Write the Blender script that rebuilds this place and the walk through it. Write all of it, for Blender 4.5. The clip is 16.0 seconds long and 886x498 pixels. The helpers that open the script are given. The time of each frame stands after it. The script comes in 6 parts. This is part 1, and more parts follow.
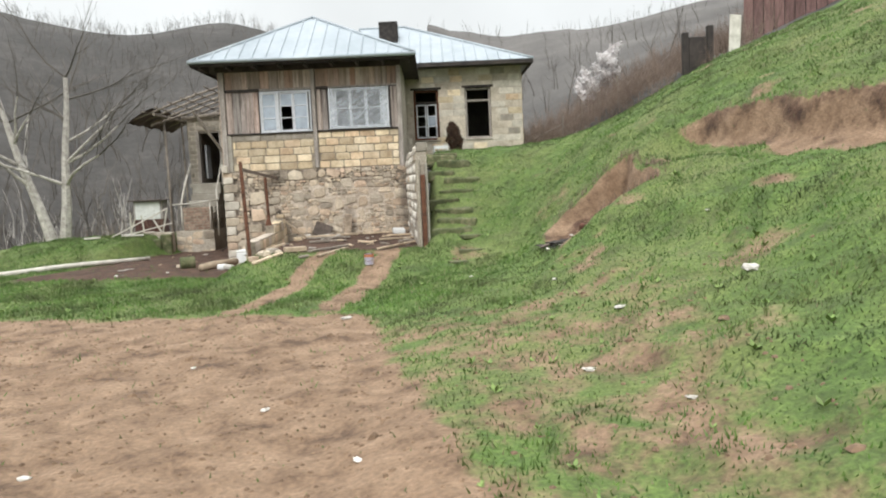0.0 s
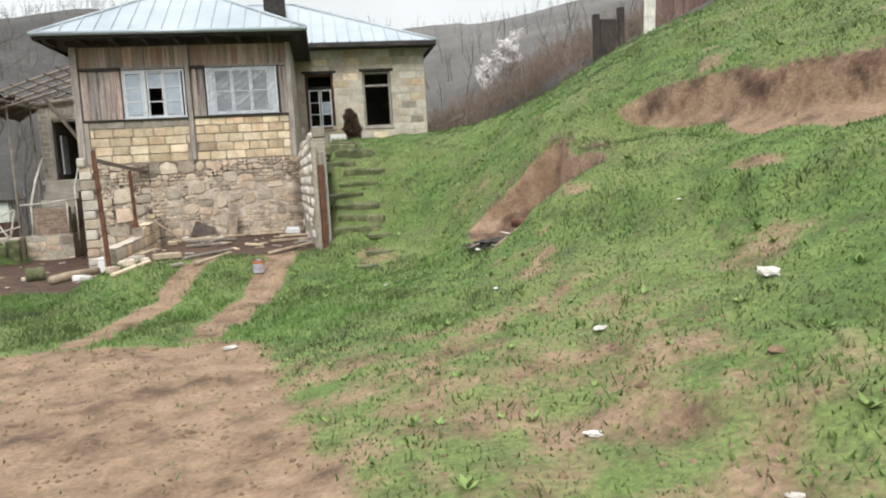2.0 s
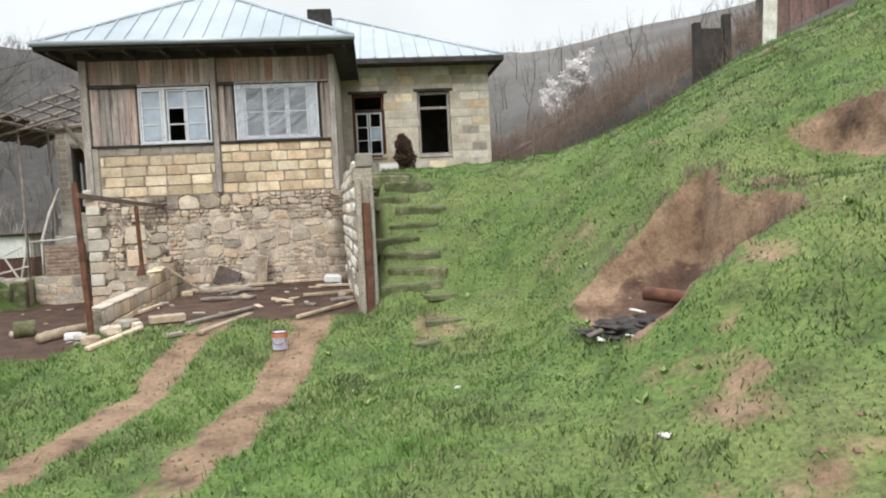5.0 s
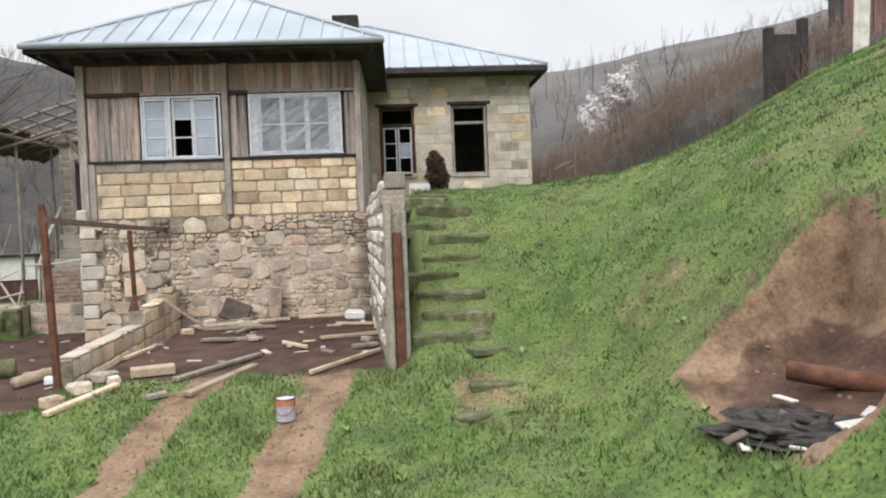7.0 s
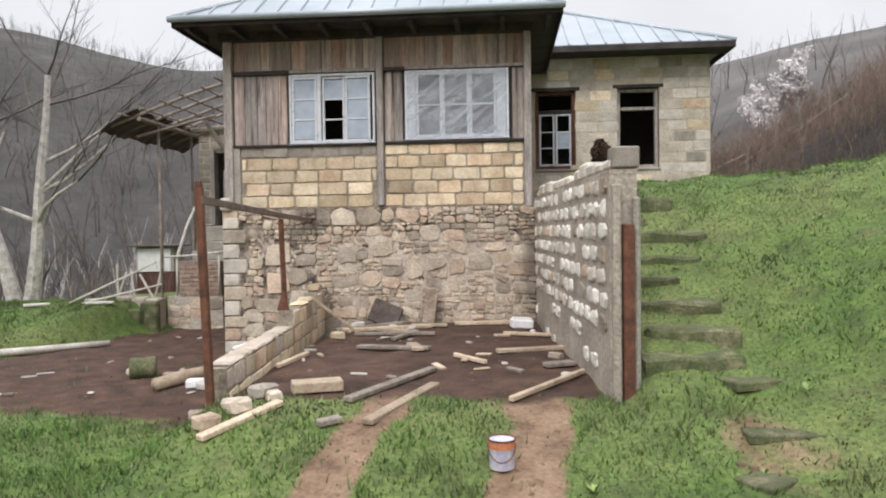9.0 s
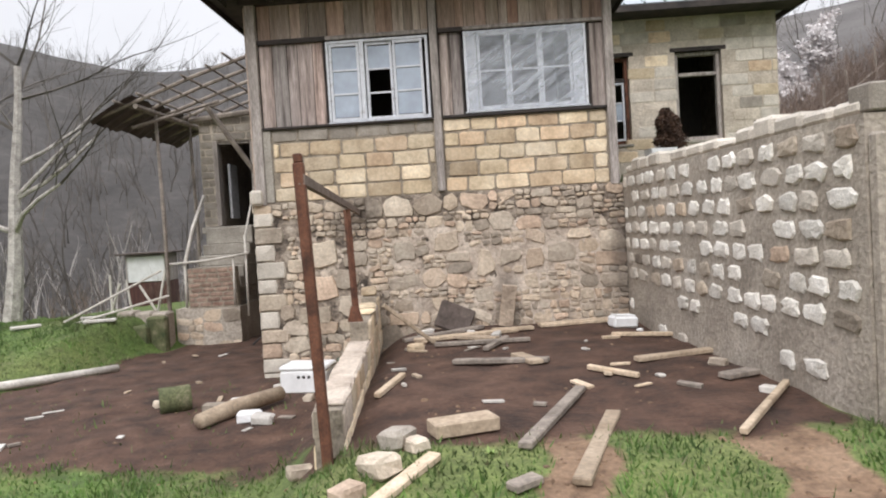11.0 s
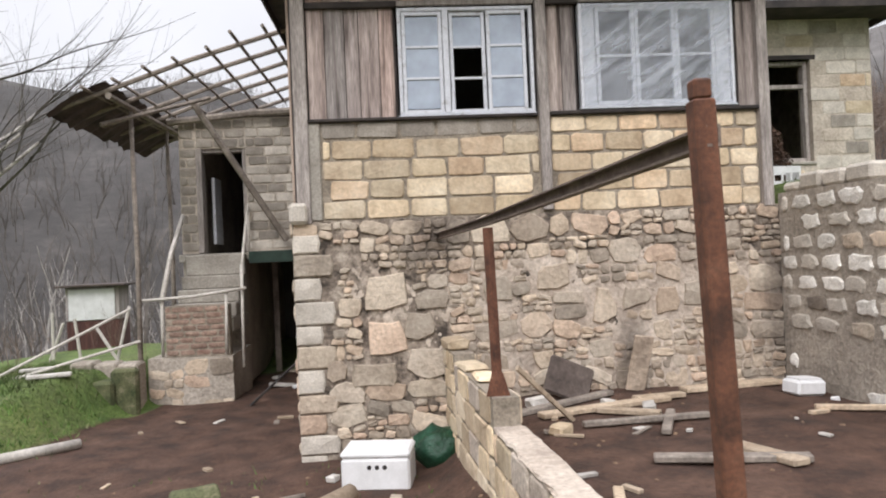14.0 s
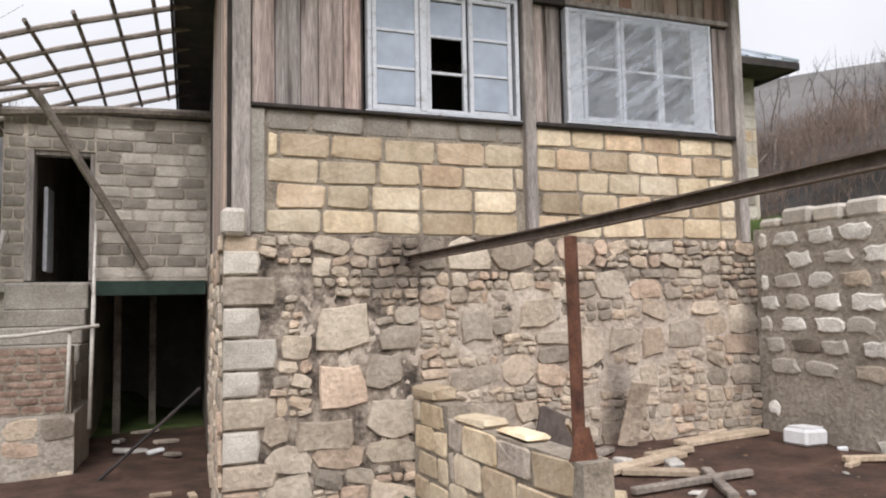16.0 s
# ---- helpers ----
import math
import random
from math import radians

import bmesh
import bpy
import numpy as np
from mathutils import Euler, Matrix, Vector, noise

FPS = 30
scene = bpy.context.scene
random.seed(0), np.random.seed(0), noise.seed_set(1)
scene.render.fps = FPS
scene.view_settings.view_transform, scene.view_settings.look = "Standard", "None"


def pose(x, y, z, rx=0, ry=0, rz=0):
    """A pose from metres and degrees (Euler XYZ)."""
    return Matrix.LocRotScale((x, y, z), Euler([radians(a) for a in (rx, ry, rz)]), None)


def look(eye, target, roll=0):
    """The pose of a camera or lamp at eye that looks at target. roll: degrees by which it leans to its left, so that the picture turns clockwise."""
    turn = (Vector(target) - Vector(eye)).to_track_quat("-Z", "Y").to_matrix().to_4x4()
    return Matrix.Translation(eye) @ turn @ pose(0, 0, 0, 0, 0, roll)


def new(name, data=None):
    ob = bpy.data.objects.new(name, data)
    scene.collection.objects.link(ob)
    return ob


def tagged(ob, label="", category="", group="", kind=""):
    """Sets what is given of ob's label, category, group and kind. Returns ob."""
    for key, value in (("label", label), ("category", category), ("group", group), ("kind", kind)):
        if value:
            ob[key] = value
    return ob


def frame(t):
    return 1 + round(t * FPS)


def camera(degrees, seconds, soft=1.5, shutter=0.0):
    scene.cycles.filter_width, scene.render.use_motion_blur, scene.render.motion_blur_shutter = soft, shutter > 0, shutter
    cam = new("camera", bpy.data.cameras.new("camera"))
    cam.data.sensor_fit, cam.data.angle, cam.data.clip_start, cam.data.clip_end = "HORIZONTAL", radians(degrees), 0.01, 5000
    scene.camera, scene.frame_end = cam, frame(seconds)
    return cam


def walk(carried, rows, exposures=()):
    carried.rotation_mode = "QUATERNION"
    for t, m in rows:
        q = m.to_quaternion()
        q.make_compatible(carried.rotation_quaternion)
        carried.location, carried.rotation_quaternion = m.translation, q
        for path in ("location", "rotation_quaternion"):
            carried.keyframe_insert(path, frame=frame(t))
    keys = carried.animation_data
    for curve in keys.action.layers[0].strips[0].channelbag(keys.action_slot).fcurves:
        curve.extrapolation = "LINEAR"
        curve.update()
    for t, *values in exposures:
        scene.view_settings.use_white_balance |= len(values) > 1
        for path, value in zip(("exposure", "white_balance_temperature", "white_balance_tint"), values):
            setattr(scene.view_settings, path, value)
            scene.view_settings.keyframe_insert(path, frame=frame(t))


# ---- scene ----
cam = camera(63.9, 16.0, 2.0)
PATH = [
    (0, (5.526, -18.716, 1.41), (5.54, -16.724, 1.224), -2.6),
    (0.5, (5.442, -18.267, 1.365), (5.6, -16.28, 1.196), -1.7),
    (1, (5.34, -17.881, 1.344), (5.55, -15.901, 1.156), -2.5),
    (1.5, (5.355, -17.398, 1.342), (5.695, -15.442, 1.102), -3.2),
    (2, (5.37, -16.881, 1.33), (5.68, -14.916, 1.118), -3.2),
    (2.5, (5.441, -16.375, 1.317), (5.761, -14.412, 1.101), -2.6),
    (3, (5.496, -15.819, 1.282), (5.786, -13.854, 1.048), -1.9),
    (3.5, (5.456, -15.326, 1.302), (5.626, -13.342, 1.112), -2.4),
    (4, (5.415, -14.837, 1.364), (5.61, -12.853, 1.2), -2.4),
    (6.5, (5.387, -12.67, 1.631), (5.534, -10.676, 1.559), -2.8),
    (7, (5.316, -12.224, 1.636), (5.438, -10.229, 1.569), -2.1),
    (7.5, (5.134, -11.864, 1.601), (5.227, -9.867, 1.547), -1.6),
    (8, (4.904, -11.438, 1.568), (4.897, -9.438, 1.567), -0.9),
    (8.5, (4.648, -11.035, 1.562), (4.464, -9.044, 1.571), -1.1),
    (9, (4.316, -10.66, 1.544), (4.146, -8.667, 1.494), -0.8),
    (9.5, (3.983, -10.288, 1.521), (3.785, -8.299, 1.454), -2.3),
    (12, (2.075, -8.478, 1.513), (2.079, -6.479, 1.445), -2.6),
    (12.5, (1.777, -8.107, 1.528), (1.798, -6.107, 1.559), -1.2),
    (13, (1.548, -7.65, 1.498), (1.602, -5.652, 1.569), -1.0),
    (13.5, (1.268, -7.275, 1.463), (1.352, -5.278, 1.534), -1.5),
    (14, (1.0, -6.854, 1.542), (1.126, -4.858, 1.562), -2.5),
    (14.5, (0.71, -6.471, 1.488), (0.88, -4.478, 1.511), -3.6),
    (15, (0.39, -6.151, 1.487), (0.785, -4.191, 1.521), -4.5),
    (15.5, (0.115, -5.732, 1.421), (0.7, -3.822, 1.523), -3.5),
    (16, (-0.227, -5.326, 1.393), (0.445, -3.448, 1.544), -1.1),
]
walk(cam, [(t, look(eye, aim, roll)) for t, eye, aim, roll in PATH], [(0, 0.1, 6450, 6), (4.2, 0.14, 6350, 6), (6.3, 0.04, 6350, 9), (9.6, -0.04, 6350, 12), (12, 0.06, 6300, 13), (16, 0.04, 6300, 13.5)])
# ---- world, sun, exposure ----
def make_world():
    w = bpy.data.worlds.new("overcast_sky")
    scene.world = w
    w.use_nodes = True
    nt = w.node_tree
    nt.nodes.clear()
    out = nt.nodes.new("ShaderNodeOutputWorld")
    bg = nt.nodes.new("ShaderNodeBackground")
    bg.inputs["Strength"].default_value = SKY
    sky = nt.nodes.new("ShaderNodeTexSky")
    sky.sky_type = "NISHITA"
    sky.sun_disc = False
    sky.sun_elevation = radians(42)
    sky.sun_rotation = radians(194)
    hs = nt.nodes.new("ShaderNodeHueSaturation")
    hs.inputs["Saturation"].default_value = 0.12
    hs.inputs["Value"].default_value = 0.09
    nt.links.new(sky.outputs["Color"], hs.inputs["Color"])
    tc = nt.nodes.new("ShaderNodeTexCoord")
    sep = nt.nodes.new("ShaderNodeSeparateXYZ")
    nt.links.new(tc.outputs["Generated"], sep.inputs[0])
    # an overcast dome is about three times brighter overhead than at the horizon
    ramp = nt.nodes.new("ShaderNodeValToRGB")
    ramp.color_ramp.elements[0].position = 0.0
    ramp.color_ramp.elements[0].color = (0.80, 0.81, 0.83, 1)
    low = ramp.color_ramp.elements.new(0.36)
    low.color = (1.06, 1.07, 1.09, 1)
    ramp.color_ramp.elements[2].position = 1.0
    ramp.color_ramp.elements[2].color = (3.2, 3.2, 3.28, 1)
    nt.links.new(sep.outputs["Z"], ramp.inputs[0])
    ns = nt.nodes.new("ShaderNodeTexNoise")
    ns.inputs["Scale"].default_value = 3.0
    ns.inputs["Detail"].default_value = 5
    nt.links.new(tc.outputs["Generated"], ns.inputs["Vector"])
    mr = nt.nodes.new("ShaderNodeMapRange")
    mr.inputs["From Min"].default_value = 0.3
    mr.inputs["From Max"].default_value = 0.7
    mr.inputs["To Min"].default_value = 0.9
    mr.inputs["To Max"].default_value = 1.08
    nt.links.new(ns.outputs["Fac"], mr.inputs[0])
    mul = nt.nodes.new("ShaderNodeMix")
    mul.data_type, mul.blend_type = "RGBA", "MULTIPLY"
    mul.inputs["Factor"].default_value = 1
    nt.links.new(ramp.outputs[0], mul.inputs["A"])
    nt.links.new(mr.outputs[0], mul.inputs["B"])
    mix = nt.nodes.new("ShaderNodeMix")
    mix.data_type = "RGBA"
    mix.inputs["Factor"].default_value = 0.2
    nt.links.new(mul.outputs["Result"], mix.inputs["A"])
    nt.links.new(hs.outputs[0], mix.inputs["B"])
    nt.links.new(mix.outputs["Result"], bg.inputs["Color"])
    nt.links.new(bg.outputs[0], out.inputs[0])


SKY = 1.0
make_world()
sun = new("sun", bpy.data.lights.new("sun", "SUN"))
sun.data.energy = 1.8
sun.data.angle = radians(25)
sun.data.color = (1.0, 0.97, 0.92)
sun.matrix_world = look((-6, -24, 22), (0, 0, 0))


# ---- materials ----
def base_nodes(name, rough, metal=0.0):
    m = bpy.data.materials.new(name)
    m.use_nodes = True
    nt = m.node_tree
    b = nt.nodes["Principled BSDF"]
    b.inputs["Roughness"].default_value = rough
    b.inputs["Metallic"].default_value = metal
    return m, nt, b


def noise_node(nt, scale, detail=4, stretch=None, vec=None):
    n = nt.nodes.new("ShaderNodeTexNoise")
    n.inputs["Scale"].default_value = scale
    n.inputs["Detail"].default_value = detail
    n.inputs["Roughness"].default_value = 0.6
    if vec is None:
        vec = nt.nodes.new("ShaderNodeNewGeometry").outputs["Position"]
    if stretch:
        mp = nt.nodes.new("ShaderNodeMapping")
        mp.inputs["Scale"].default_value = stretch
        nt.links.new(vec, mp.inputs["Vector"])
        vec = mp.outputs[0]
    nt.links.new(vec, n.inputs["Vector"])
    return n.outputs["Fac"]


def ramp_node(nt, fac, stops):
    r = nt.nodes.new("ShaderNodeValToRGB")
    els = r.color_ramp.elements
    while len(els) < len(stops):
        els.new(0.5)
    for e, (p, c) in zip(els, stops):
        e.position, e.color = p, (*c, 1)
    nt.links.new(fac, r.inputs[0])
    return r.outputs[0]


def mixc(nt, fac, a, b, blend="MIX"):
    m = nt.nodes.new("ShaderNodeMix")
    m.data_type, m.blend_type = "RGBA", blend
    for key, v in (("Factor", fac), ("A", a), ("B", b)):
        if isinstance(v, bpy.types.NodeSocket):
            nt.links.new(v, m.inputs[key])
        elif key == "Factor":
            m.inputs[key].default_value = v
        else:
            m.inputs[key].default_value = (*v, 1)
    return m.outputs["Result"]


def span(nt, fac, lo, hi, f0=0.3, f1=0.7):
    r = nt.nodes.new("ShaderNodeMapRange")
    r.inputs["From Min"].default_value, r.inputs["From Max"].default_value = f0, f1
    r.inputs["To Min"].default_value, r.inputs["To Max"].default_value = lo, hi
    nt.links.new(fac, r.inputs[0])
    return r.outputs[0]


def bump_to(nt, b, fac, strength, dist=0.01):
    bp = nt.nodes.new("ShaderNodeBump")
    bp.inputs["Strength"].default_value, bp.inputs["Distance"].default_value = strength, dist
    nt.links.new(fac, bp.inputs["Height"])
    nt.links.new(bp.outputs[0], b.inputs["Normal"])


def surf(name, stops, scale, rough=0.9, fine=40.0, depth=0.25, bump=0.4, dist=0.01, metal=0.0, stretch=None, vary=0.0, vary_hues=None, island=False, dark_marks=False):
    """Two scales of noise, an optional spread from piece to piece, and relief."""
    m, nt, b = base_nodes(name, rough, metal)
    col = ramp_node(nt, noise_node(nt, scale, 5, stretch), stops)
    f = noise_node(nt, fine, 4, stretch)
    col = mixc(nt, 1.0, col, span(nt, f, 1 - depth, 1 + depth), "MULTIPLY")
    if vary or vary_hues:
        rnd = (nt.nodes.new("ShaderNodeNewGeometry").outputs["Random Per Island"] if island
               else nt.nodes.new("ShaderNodeObjectInfo").outputs["Random"])
        if vary_hues:
            col = mixc(nt, 0.75, col, ramp_node(nt, rnd, vary_hues), "MULTIPLY")
        if vary:
            w = nt.nodes.new("ShaderNodeTexWhiteNoise")
            w.noise_dimensions = "1D"
            nt.links.new(rnd, w.inputs["W"])
            col = mixc(nt, 1.0, col, span(nt, w.outputs["Value"], 1 - vary, 1 + vary, 0, 1), "MULTIPLY")
    if dark_marks:
        # dark streak in the corner by the garden wall, soot where the beam enters the wall, dark spot low down
        mark_noise = noise_node(nt, 3.0, 5)
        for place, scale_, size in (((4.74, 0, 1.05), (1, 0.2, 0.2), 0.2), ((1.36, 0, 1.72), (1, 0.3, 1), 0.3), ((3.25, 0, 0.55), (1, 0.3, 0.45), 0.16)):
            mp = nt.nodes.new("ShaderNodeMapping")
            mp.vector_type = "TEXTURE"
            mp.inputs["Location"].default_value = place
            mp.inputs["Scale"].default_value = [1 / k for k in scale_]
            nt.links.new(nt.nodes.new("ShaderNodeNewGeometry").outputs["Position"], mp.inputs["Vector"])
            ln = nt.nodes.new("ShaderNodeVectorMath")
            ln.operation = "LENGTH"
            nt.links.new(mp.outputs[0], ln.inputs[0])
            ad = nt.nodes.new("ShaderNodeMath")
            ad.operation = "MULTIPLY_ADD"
            nt.links.new(mark_noise, ad.inputs[0])
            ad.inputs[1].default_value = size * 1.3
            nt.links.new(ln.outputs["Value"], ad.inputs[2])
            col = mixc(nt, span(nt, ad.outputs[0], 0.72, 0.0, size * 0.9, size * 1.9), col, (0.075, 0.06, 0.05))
    nt.links.new(col, b.inputs["Base Color"])
    rr = span(nt, f, rough - 0.08, min(1, rough + 0.08))
    nt.links.new(rr, b.inputs["Roughness"])
    bump_to(nt, b, f, bump, dist)
    return m


M_BLOCK = surf("limestone_block", [(0.3, (0.47, 0.375, 0.265)), (0.5, (0.65, 0.545, 0.4)), (0.72, (0.75, 0.66, 0.515))], 4, 0.95, 30, 0.14, 0.6, 0.012,
               vary=0.27, vary_hues=[(0.0, (0.58, 0.52, 0.46)), (0.07, (0.78, 0.70, 0.6)), (0.16, (1, 1, 1)), (0.45, (1.0, 0.94, 0.82)), (0.7, (1, 0.99, 0.97)), (0.82, (0.78, 0.68, 0.58)), (0.9, (1.0, 0.84, 0.74)), (1.0, (1.0, 0.9, 0.84))])
M_GREYBLOCK = surf("grey_block", [(0.3, (0.24, 0.21, 0.175)), (0.7, (0.38, 0.34, 0.29))], 5, 0.95, 60, 0.2, 0.6, 0.012, vary=0.15)
M_WHITEBLOCK = surf("pale_block", [(0.3, (0.45, 0.405, 0.345)), (0.7, (0.64, 0.585, 0.505))], 6, 0.95, 60, 0.2, 0.6, 0.012, vary=0.14)
M_STONE = surf("rubble_stone", [(0.25, (0.34, 0.285, 0.225)), (0.5, (0.52, 0.45, 0.365)), (0.75, (0.66, 0.59, 0.49))], 3, 0.95, 24, 0.16, 0.8, 0.02,
               vary=0.22, vary_hues=[(0.0, (0.4, 0.385, 0.37)), (0.12, (0.6, 0.575, 0.55)), (0.26, (0.78, 0.76, 0.74)), (0.42, (1, 0.97, 0.92)), (0.6, (1.0, 0.9, 0.79)), (0.75, (0.92, 0.74, 0.65)), (0.86, (1.06, 1.0, 0.93)), (1.0, (0.55, 0.5, 0.46))], dark_marks=True)
M_MORTAR = surf("lime_mortar", [(0.36, (0.06, 0.048, 0.038)), (0.5, (0.24, 0.195, 0.155)), (0.72, (0.50, 0.435, 0.355))], 5.5, 0.97, 22, 0.25, 0.9, 0.025, dark_marks=True)
M_BED = surf("bedding_mortar", [(0.25, (0.27, 0.22, 0.18)), (0.45, (0.45, 0.375, 0.305)), (0.62, (0.58, 0.50, 0.415)), (0.8, (0.64, 0.535, 0.45))], 2.4, 0.97, 26, 0.22, 0.9, 0.02, dark_marks=True)
M_JOINT = surf("block_joint", [(0.3, (0.18, 0.15, 0.115)), (0.7, (0.38, 0.325, 0.255))], 6, 0.97, 40, 0.3, 0.8, 0.015)
M_CONCRETE = surf("rough_concrete", [(0.3, (0.25, 0.225, 0.19)), (0.7, (0.40, 0.37, 0.32))], 3, 0.95, 40, 0.25, 0.7, 0.015)
M_RENDER = surf("smeared_mortar", [(0.3, (0.27, 0.232, 0.19)), (0.55, (0.41, 0.36, 0.30)), (0.75, (0.5, 0.45, 0.385))], 1.6, 0.97, 26, 0.3, 0.9, 0.02)
M_PATCH = surf("white_stone_patch", [(0.3, (0.60, 0.56, 0.49)), (0.7, (0.84, 0.81, 0.75))], 7, 0.95, 50, 0.2, 0.7, 0.015, vary=0.18)
M_PLANK = surf("weathered_plank", [(0.3, (0.07, 0.055, 0.048)), (0.45, (0.29, 0.25, 0.23)), (0.7, (0.54, 0.49, 0.46))], 2.6, 0.88, 22, 0.4, 0.6, 0.008, stretch=(6, 6, 0.35),
               vary=0.42, vary_hues=[(0.0, (0.62, 0.55, 0.5)), (0.3, (1, 1, 1)), (0.55, (0.95, 0.97, 1.0)), (0.75, (0.9, 0.68, 0.58)), (0.9, (0.6, 0.55, 0.53)), (1.0, (1, 0.9, 0.8))])
M_FRIEZE = surf("pale_plank", [(0.27, (0.14, 0.105, 0.085)), (0.45, (0.43, 0.36, 0.305)), (0.72, (0.62, 0.545, 0.475))], 2.2, 0.88, 22, 0.35, 0.6, 0.008, stretch=(6, 6, 0.35),
                vary=0.3, vary_hues=[(0.0, (0.55, 0.38, 0.31)), (0.2, (1, 0.98, 0.95)), (0.5, (0.95, 0.93, 0.93)), (0.7, (0.62, 0.36, 0.28)), (0.82, (1.05, 1, 0.94)), (1.0, (0.6, 0.56, 0.55))])
M_POST = surf("grey_timber", [(0.3, (0.19, 0.165, 0.15)), (0.7, (0.43, 0.385, 0.35))], 4, 0.9, 25, 0.35, 0.6, 0.008, stretch=(5, 5, 0.6), vary=0.12)
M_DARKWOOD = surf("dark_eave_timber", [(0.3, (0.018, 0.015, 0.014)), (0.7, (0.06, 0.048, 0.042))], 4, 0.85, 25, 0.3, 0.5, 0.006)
M_POLE = surf("bare_pole", [(0.3, (0.14, 0.115, 0.095)), (0.7, (0.32, 0.275, 0.23))], 5, 0.9, 30, 0.3, 0.6, 0.006)
M_BOARD = surf("scrap_board", [(0.3, (0.33, 0.25, 0.17)), (0.7, (0.56, 0.45, 0.33))], 4, 0.85, 30, 0.25, 0.5, 0.006, vary=0.3)
M_WHITEPOLE = surf("pale_trunk", [(0.3, (0.42, 0.39, 0.34)), (0.7, (0.66, 0.62, 0.56))], 4, 0.85, 30, 0.2, 0.5, 0.006)
M_WHITEWOOD = surf("flaking_white_paint", [(0.28, (0.30, 0.285, 0.275)), (0.42, (0.56, 0.575, 0.61)), (0.8, (0.68, 0.70, 0.74))], 14, 0.55, 60, 0.1, 0.3, 0.003)
M_RUST = surf("rusty_steel", [(0.3, (0.06, 0.028, 0.018)), (0.55, (0.15, 0.062, 0.036)), (0.8, (0.21, 0.105, 0.065))], 9, 0.85, 60, 0.3, 0.5, 0.004, metal=0.15)
M_ROOF = surf("galvanised_sheet", [(0.3, (0.28, 0.32, 0.35)), (0.7, (0.40, 0.44, 0.475))], 0.9, 0.45, 8, 0.08, 0.1, 0.004, metal=0.3)
M_OLDSHEET = surf("dark_rusty_sheet", [(0.3, (0.04, 0.032, 0.028)), (0.7, (0.13, 0.10, 0.085))], 3, 0.8, 30, 0.3, 0.4, 0.006, metal=0.2)
# inner walls and floors: the rooms' shade is put into this dark colour
M_DARK = surf("shade_toned_interior", [(0.3, (0.10, 0.09, 0.08)), (0.7, (0.17, 0.155, 0.14))], 2, 0.95, 20, 0.2, 0.3)
M_STYRO = surf("dirty_white_foam", [(0.3, (0.66, 0.66, 0.65)), (0.7, (0.82, 0.82, 0.82))], 6, 0.85, 120, 0.06, 0.3, 0.003)
M_CARD = surf("pale_litter", [(0.3, (0.40, 0.37, 0.33)), (0.7, (0.66, 0.63, 0.58))], 6, 0.85, 40, 0.12, 0.3, 0.004, vary=0.2)
M_GREENBAG = surf("green_plastic_sack", [(0.3, (0.006, 0.03, 0.016)), (0.7, (0.02, 0.085, 0.045))], 8, 0.4, 30, 0.3, 0.8, 0.02)
M_BLACK = surf("charred_heap", [(0.3, (0.012, 0.011, 0.011)), (0.6, (0.05, 0.042, 0.038)), (0.8, (0.12, 0.10, 0.09))], 9, 0.95, 40, 0.4, 0.9, 0.02)
M_BARK = surf("grey_bark", [(0.3, (0.22, 0.20, 0.18)), (0.6, (0.46, 0.43, 0.39)), (0.8, (0.60, 0.57, 0.53))], 6, 0.92, 30, 0.3, 0.7, 0.015)
M_TWIG = surf("bare_twigs", [(0.3, (0.066, 0.058, 0.05)), (0.7, (0.145, 0.128, 0.11))], 0.15, 0.95, 3, 0.3, 0.1, vary=0.25, island=True)
M_BRUSH = surf("brown_brush", [(0.3, (0.12, 0.085, 0.066)), (0.7, (0.26, 0.195, 0.155))], 0.4, 0.95, 3, 0.3, 0.1, vary=0.3, island=True)
M_BLOSSOM = surf("white_blossom", [(0.3, (0.62, 0.58, 0.57)), (0.7, (0.82, 0.79, 0.78))], 3, 0.9, 20, 0.1, 0.1, vary=0.1, island=True)
M_THUJA = surf("dead_conifer_foliage", [(0.3, (0.035, 0.02, 0.014)), (0.7, (0.11, 0.06, 0.038))], 8, 0.95, 40, 0.3, 0.2, vary=0.35, island=True)
M_PINK = surf("faded_red_boards", [(0.3, (0.10, 0.055, 0.05)), (0.7, (0.21, 0.125, 0.115))], 4, 0.9, 25, 0.3, 0.4, stretch=(4, 4, 0.5), vary=0.25)
M_TINLABEL = surf("printed_tin", [(0.4, (0.52, 0.50, 0.68)), (0.6, (0.72, 0.71, 0.80))], 12, 0.45, 40, 0.12, 0.2, 0.003)
M_TINRED = surf("red_printed_band", [(0.3, (0.42, 0.13, 0.06)), (0.7, (0.58, 0.25, 0.13))], 15, 0.5, 40, 0.15, 0.2, 0.003)
M_STEP = surf("mossy_step_stone", [(0.3, (0.045, 0.06, 0.022)), (0.55, (0.11, 0.115, 0.055)), (0.75, (0.25, 0.22, 0.14))], 5, 0.95, 40, 0.3, 0.7, 0.015, vary=0.15)
M_SMEAR = surf("mortar_wash", [(0.3, (0.40, 0.34, 0.275)), (0.7, (0.60, 0.53, 0.44))], 3, 0.97, 26, 0.18, 0.8, 0.02, vary=0.12, dark_marks=True)
M_BEAM = surf("weathered_channel", [(0.3, (0.10, 0.07, 0.055)), (0.7, (0.22, 0.17, 0.14))], 9, 0.85, 60, 0.25, 0.5, 0.004, metal=0.1)
M_SLAB = surf("brown_slab", [(0.3, (0.06, 0.045, 0.038)), (0.7, (0.15, 0.118, 0.10))], 5, 0.9, 30, 0.25, 0.5, 0.01)
